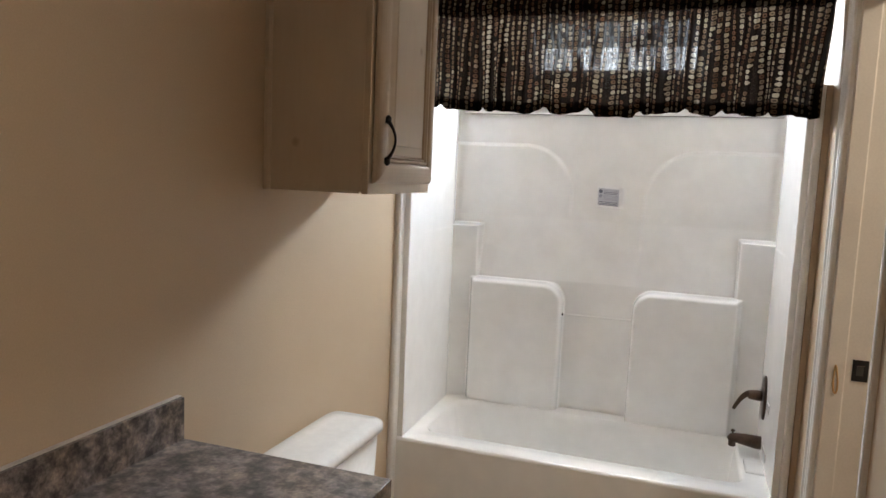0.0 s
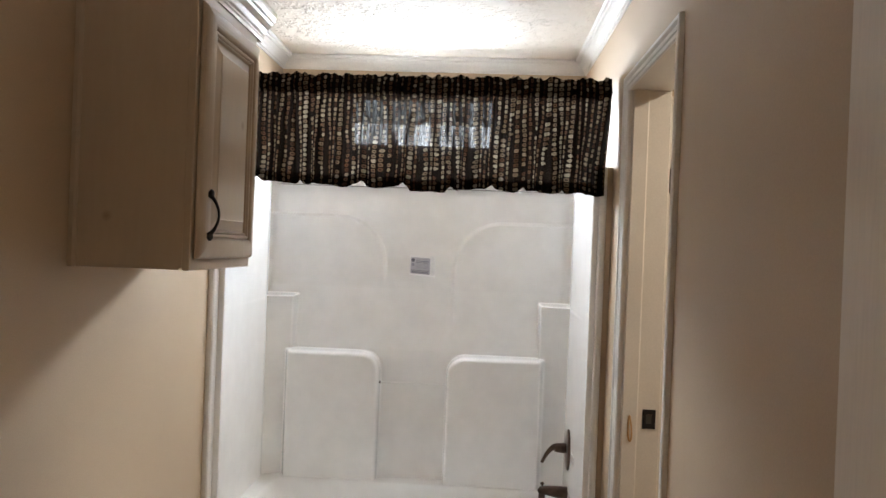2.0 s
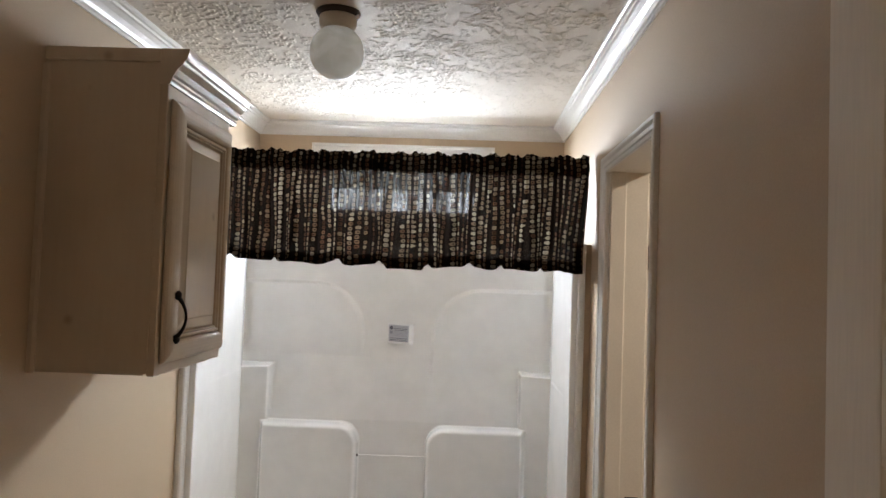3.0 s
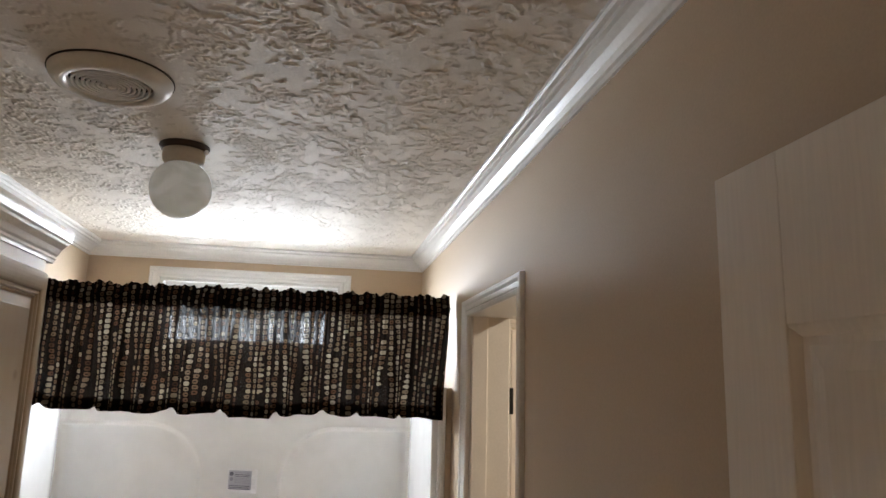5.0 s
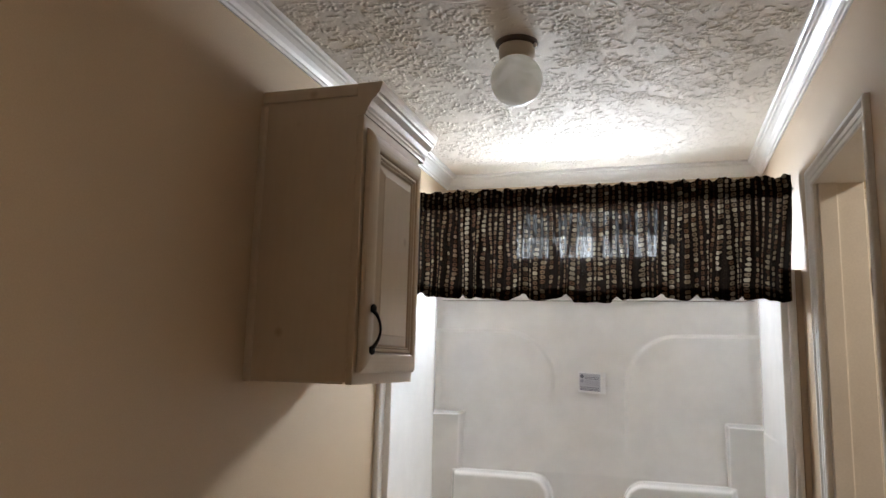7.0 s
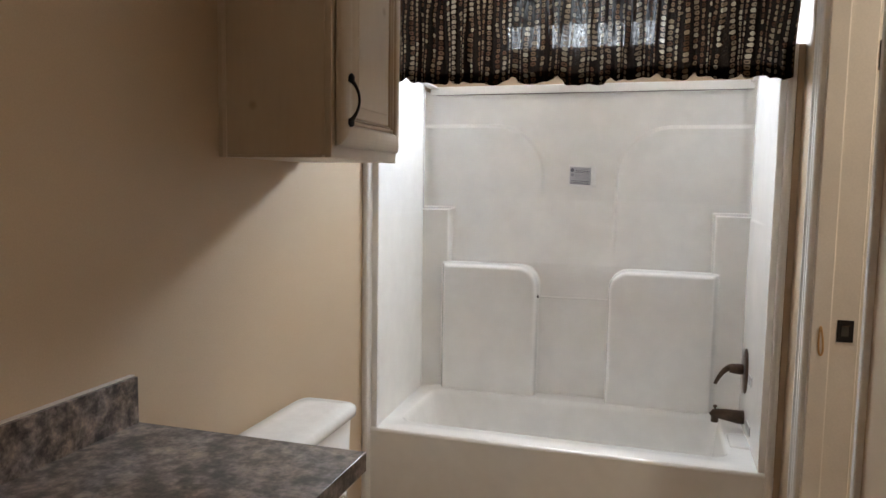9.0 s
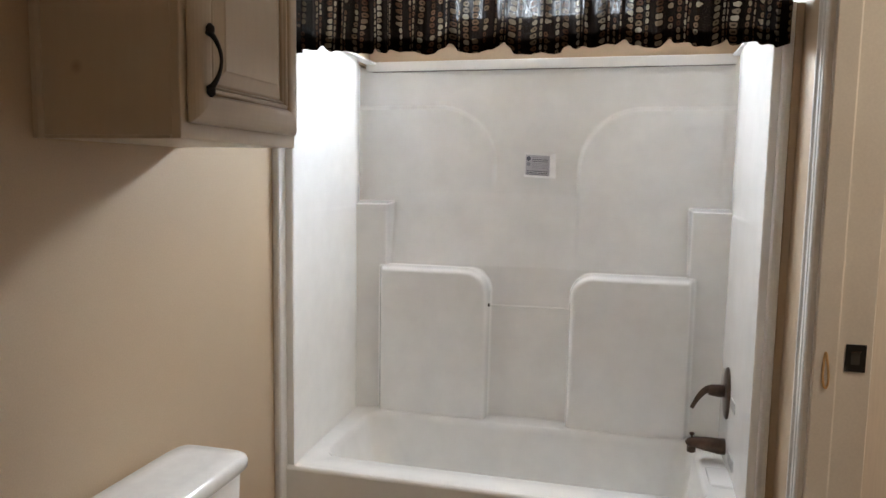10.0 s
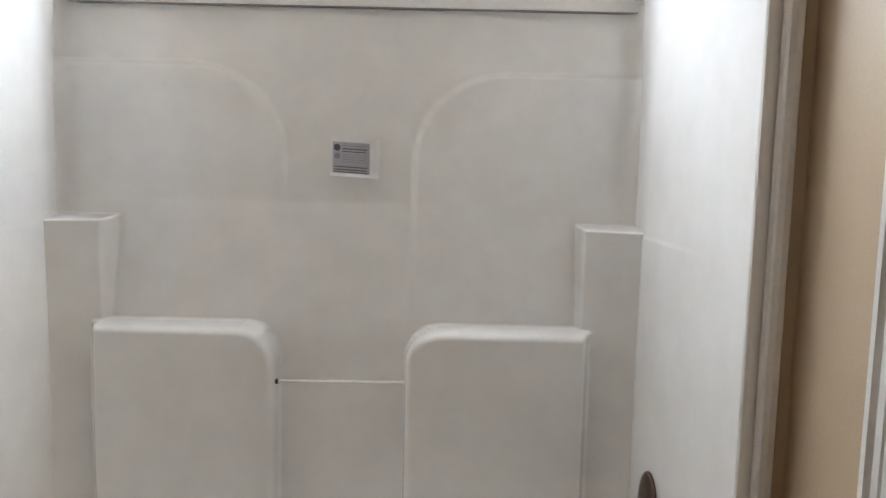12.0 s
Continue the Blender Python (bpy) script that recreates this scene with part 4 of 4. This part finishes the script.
def toilet():
    cy, cx, zt = 1.730, -0.572, 0.716
    t = thing("toilet", (-0.4, cy, 0.0), "white porcelain toilet with its tank against the wall", "toilet")
    part("tank", superellipse_loft([(cx, cy, 0.075, 0.185, 0.38, 8), (cx, cy, 0.082, 0.205, 0.42, 8), (cx, cy, 0.088, 0.218, 0.678, 9)]), PORCELAIN, t, smooth=True)
    part("tank_lid", superellipse_loft([(cx, cy, 0.090, 0.222, 0.6785, 9), (cx, cy, 0.098, 0.236, 0.682, 9), (cx, cy, 0.099, 0.238, 0.698, 9), (cx, cy, 0.096, 0.235, 0.708, 8), (cx, cy, 0.088, 0.226, 0.714, 8), (cx, cy, 0.05, 0.18, zt, 7)]), PORCELAIN, t, "white tank lid with rounded edges", True)
    part("bowl", superellipse_loft([(-0.36, cy, 0.20, 0.11, 0.0, 3), (-0.36, cy, 0.19, 0.10, 0.10, 3), (-0.32, cy, 0.20, 0.13, 0.24, 2.6), (-0.26, cy, 0.24, 0.18, 0.36, 2.3), (-0.25, cy, 0.25, 0.185, 0.385, 2.3)]), PORCELAIN, t, smooth=True)
    part("neck", superellipse_loft([(-0.52, cy, 0.12, 0.10, 0.20, 5), (-0.53, cy, 0.11, 0.11, 0.379, 5)]), PORCELAIN, t, smooth=True)
    part("seat", superellipse_loft([(-0.25, cy, 0.245, 0.18, 0.386, 2.3), (-0.25, cy, 0.25, 0.186, 0.395, 2.3), (-0.25, cy, 0.248, 0.184, 0.408, 2.3)]), PORCELAIN, t, smooth=True)
    part("seat_lid", superellipse_loft([(-0.25, cy, 0.245, 0.18, 0.4085, 2.3), (-0.25, cy, 0.248, 0.184, 0.418, 2.3), (-0.25, cy, 0.23, 0.165, 0.428, 2.3)]), PORCELAIN, t, smooth=True)
    part("flush_lever", tube([(-0.477, cy - 0.15, 0.62), (-0.462, cy - 0.15, 0.62), (-0.458, cy - 0.09, 0.612)], [0.006, 0.006, 0.005], 10), BRONZE, t, "small flush lever")


toilet()


# ---- ceiling fittings ----
def globe_light():
    cx, cy = -0.051, 1.878
    g = thing("ceiling_light", (cx, cy, H), "white glass globe ceiling light, switched off", "ceiling light")
    part("pan", lathe([(0.020, 0.006), (0.0595, 0.004), (0.0615, -0.004), (0.056, -0.013), (0.050, -0.015)], (cx, cy, H), "z", 48), DARKWOOD, g, "dark bronze ceiling pan", True)
    part("screw", lathe([(0.002, 0), (0.002, -0.004), (0.0055, -0.006), (0.0055, -0.016), (0.002, -0.018)], (cx + 0.055, cy - 0.012, H - 0.006), "z", 14), PORCELAIN, g, "small pale thumb screw", True)
    part("holder", lathe([(0.046, -0.012), (0.0515, -0.014), (0.052, -0.030), (0.050, -0.042), (0.044, -0.050)], (cx, cy, H), "z", 48), HOLDER, g, "tan glass holder", True)
    prof = [(0.030, -0.046)]
    r, zc = 0.0745, -0.1130
    for k in range(4, 30):
        a = math.pi * k / 30
        rr, zz = r * math.sin(a), zc + r * math.cos(a)
        if rr > 0.036 or zz < zc:
            prof.append((rr, zz))
    prof.append((0.002, zc - r))
    part("globe", lathe(prof, (cx, cy, H), "z", 48), GLOBE, g, "swirled white glass globe", True)


def ceiling_fan():
    cx, cy = -0.118, 1.470
    f = thing("exhaust_fan", (cx, cy, H), "round off-white bathroom exhaust fan cover", "fan")
    part("rim", lathe([(0.076, -0.0165), (0.080, -0.024), (0.092, -0.026), (0.104, -0.022), (0.112, -0.012), (0.114, -0.004), (0.1145, 0.002), (0.107, 0.002), (0.105, -0.008), (0.080, -0.012)], (cx, cy, H), "z", 64, True), FANPLASTIC, f, "smooth sloping rim", True)
    # solid dark ring that paints the shade between cover and ceiling
    part("gap_shade_ring", lathe([(0.1155, 0.004), (0.1165, -0.0032), (0.110, -0.0032), (0.108, 0.004)], (cx, cy, H), "z", 64, True), PAINTEDSHADE, f, "dark ring painted as the shaded gap round the cover")
    # shallow disc whose dark colour stands in for shade between the rings
    part("backing", lathe([(0.079, -0.008), (0.079, -0.0095), (0.002, -0.0095)], (cx, cy, H), "z", 48), PAINTEDSHADE, f, "dark backing disc painted as the shade behind the grille")
    for k in range(7):
        r = 0.0145 + k * 0.0092
        bm = bmesh.new()
        ring = [[], [], [], []]
        for j in range(56):
            a = 2 * math.pi * j / 56
            for q, (dr, dz) in enumerate(((-0.0021, -0.0225), (0.0021, -0.0225), (0.0024, -0.013), (-0.0018, -0.013))):
                ring[q].append(bm.verts.new((cx + (r + dr) * math.cos(a), cy + (r + dr) * math.sin(a), H + dz)))
        for q in range(4):
            for j in range(56):
                bm.faces.new((ring[q][j], ring[q][(j + 1) % 56], ring[(q + 1) % 4][(j + 1) % 56], ring[(q + 1) % 4][j]))
        part("grille_ring", bm, FANPLASTIC, f)
    part("centre_button", lathe([(0.0095, -0.010), (0.0095, -0.022), (0.006, -0.0245), (0.001, -0.025)], (cx, cy, H), "z", 24), FANPLASTIC, f, smooth=True)
    for j in range(4):
        a = radians(45 + 90 * j)
        m = Matrix.Translation((cx, cy, H)) @ Matrix.Rotation(a, 4, "Z")
        b = box((0.008, -0.003, -0.0195), (0.080, 0.003, -0.012))
        for v in b.verts:
            v.co = m @ v.co
        part("grille_rib", b, FANPLASTIC, f)


globe_light()
ceiling_fan()


# ---- outside ----
structure("ground", box((-300, YB + 0.3, -0.75), (300, 600, -0.65)), GRASS, "winter grass behind the house", "ground")


def bare_tree(base, height, seed):
    rng = random.Random(seed)
    t = thing("tree", base, "bare leafless tree behind the house", "tree", group="bare trees")
    trunk, limbs = bmesh.new(), bmesh.new()

    def limb(bm, p, d, ln, r, depth):
        steps = 5
        ring0 = None
        for k in range(steps + 1):
            s = k / steps
            rr = r * (1 - 0.55 * s)
            side = d.cross(Vector((0.3, 1, 0.2))).normalized()
            up = d.cross(side).normalized()
            ring = [bm.verts.new(p + (side * math.cos(2 * math.pi * j / 5) + up * math.sin(2 * math.pi * j / 5)) * rr) for j in range(5)]
            if ring0:
                for j in range(5):
                    bm.faces.new((ring0[j], ring0[(j + 1) % 5], ring[(j + 1) % 5], ring[j]))
            ring0 = ring
            if depth < 4 and k >= 1:
                for _ in range(1 if depth else 2):
                    q = (d + Vector((rng.gauss(0, 0.55), rng.gauss(0, 0.55), rng.gauss(0.1, 0.35)))).normalized()
                    if rng.random() < 0.75:
                        limb(limbs, p, q, ln * rng.uniform(0.45, 0.65), rr * 0.55, depth + 1)
            d = (d + Vector((rng.gauss(0, 0.08), rng.gauss(0, 0.08), rng.gauss(0.02, 0.05)))).normalized()
            p = p + d * ln / steps
    limb(trunk, Vector(base), Vector((0, 0, 1)), height, height * 0.010, 0)
    part("trunk", trunk, BARK, t)
    part("branches", limbs, BARK, t)


for base, hgt, seed in (((-4.5, 34.0, -0.66), 15.0, 1), ((3.2, 38.0, -0.66), 16.0, 2), ((-0.9, 44.0, -0.66), 19.0, 3), ((7.0, 42.0, -0.66), 17.0, 4), ((-9.0, 45.0, -0.66), 17.0, 6)):
    bare_tree(base, hgt, seed)


def glow(name, colour, strength):
    m, n, l, b = nodes_of(name)
    n.remove(b)
    e = n.new("ShaderNodeEmission")
    v = coords(n, l, (0.02, 0.02, 0.05))
    l.new(ramp(n, l, noise_tex(n, l, v, 1.0), [(0.3, colour), (0.7, tuple(min(1, c * 1.25) for c in colour))]), e.inputs["Color"])
    e.inputs["Strength"].default_value = strength
    l.new(e.outputs[0], n["Material Output"].inputs["Surface"])
    return m


structure("backdrop", box((-160, 90, -5), (160, 90.5, 110)), glow("hazy_bright_sky", (0.68, 0.78, 1.0), 10.0), "bright hazy sky far behind the trees", "sky")
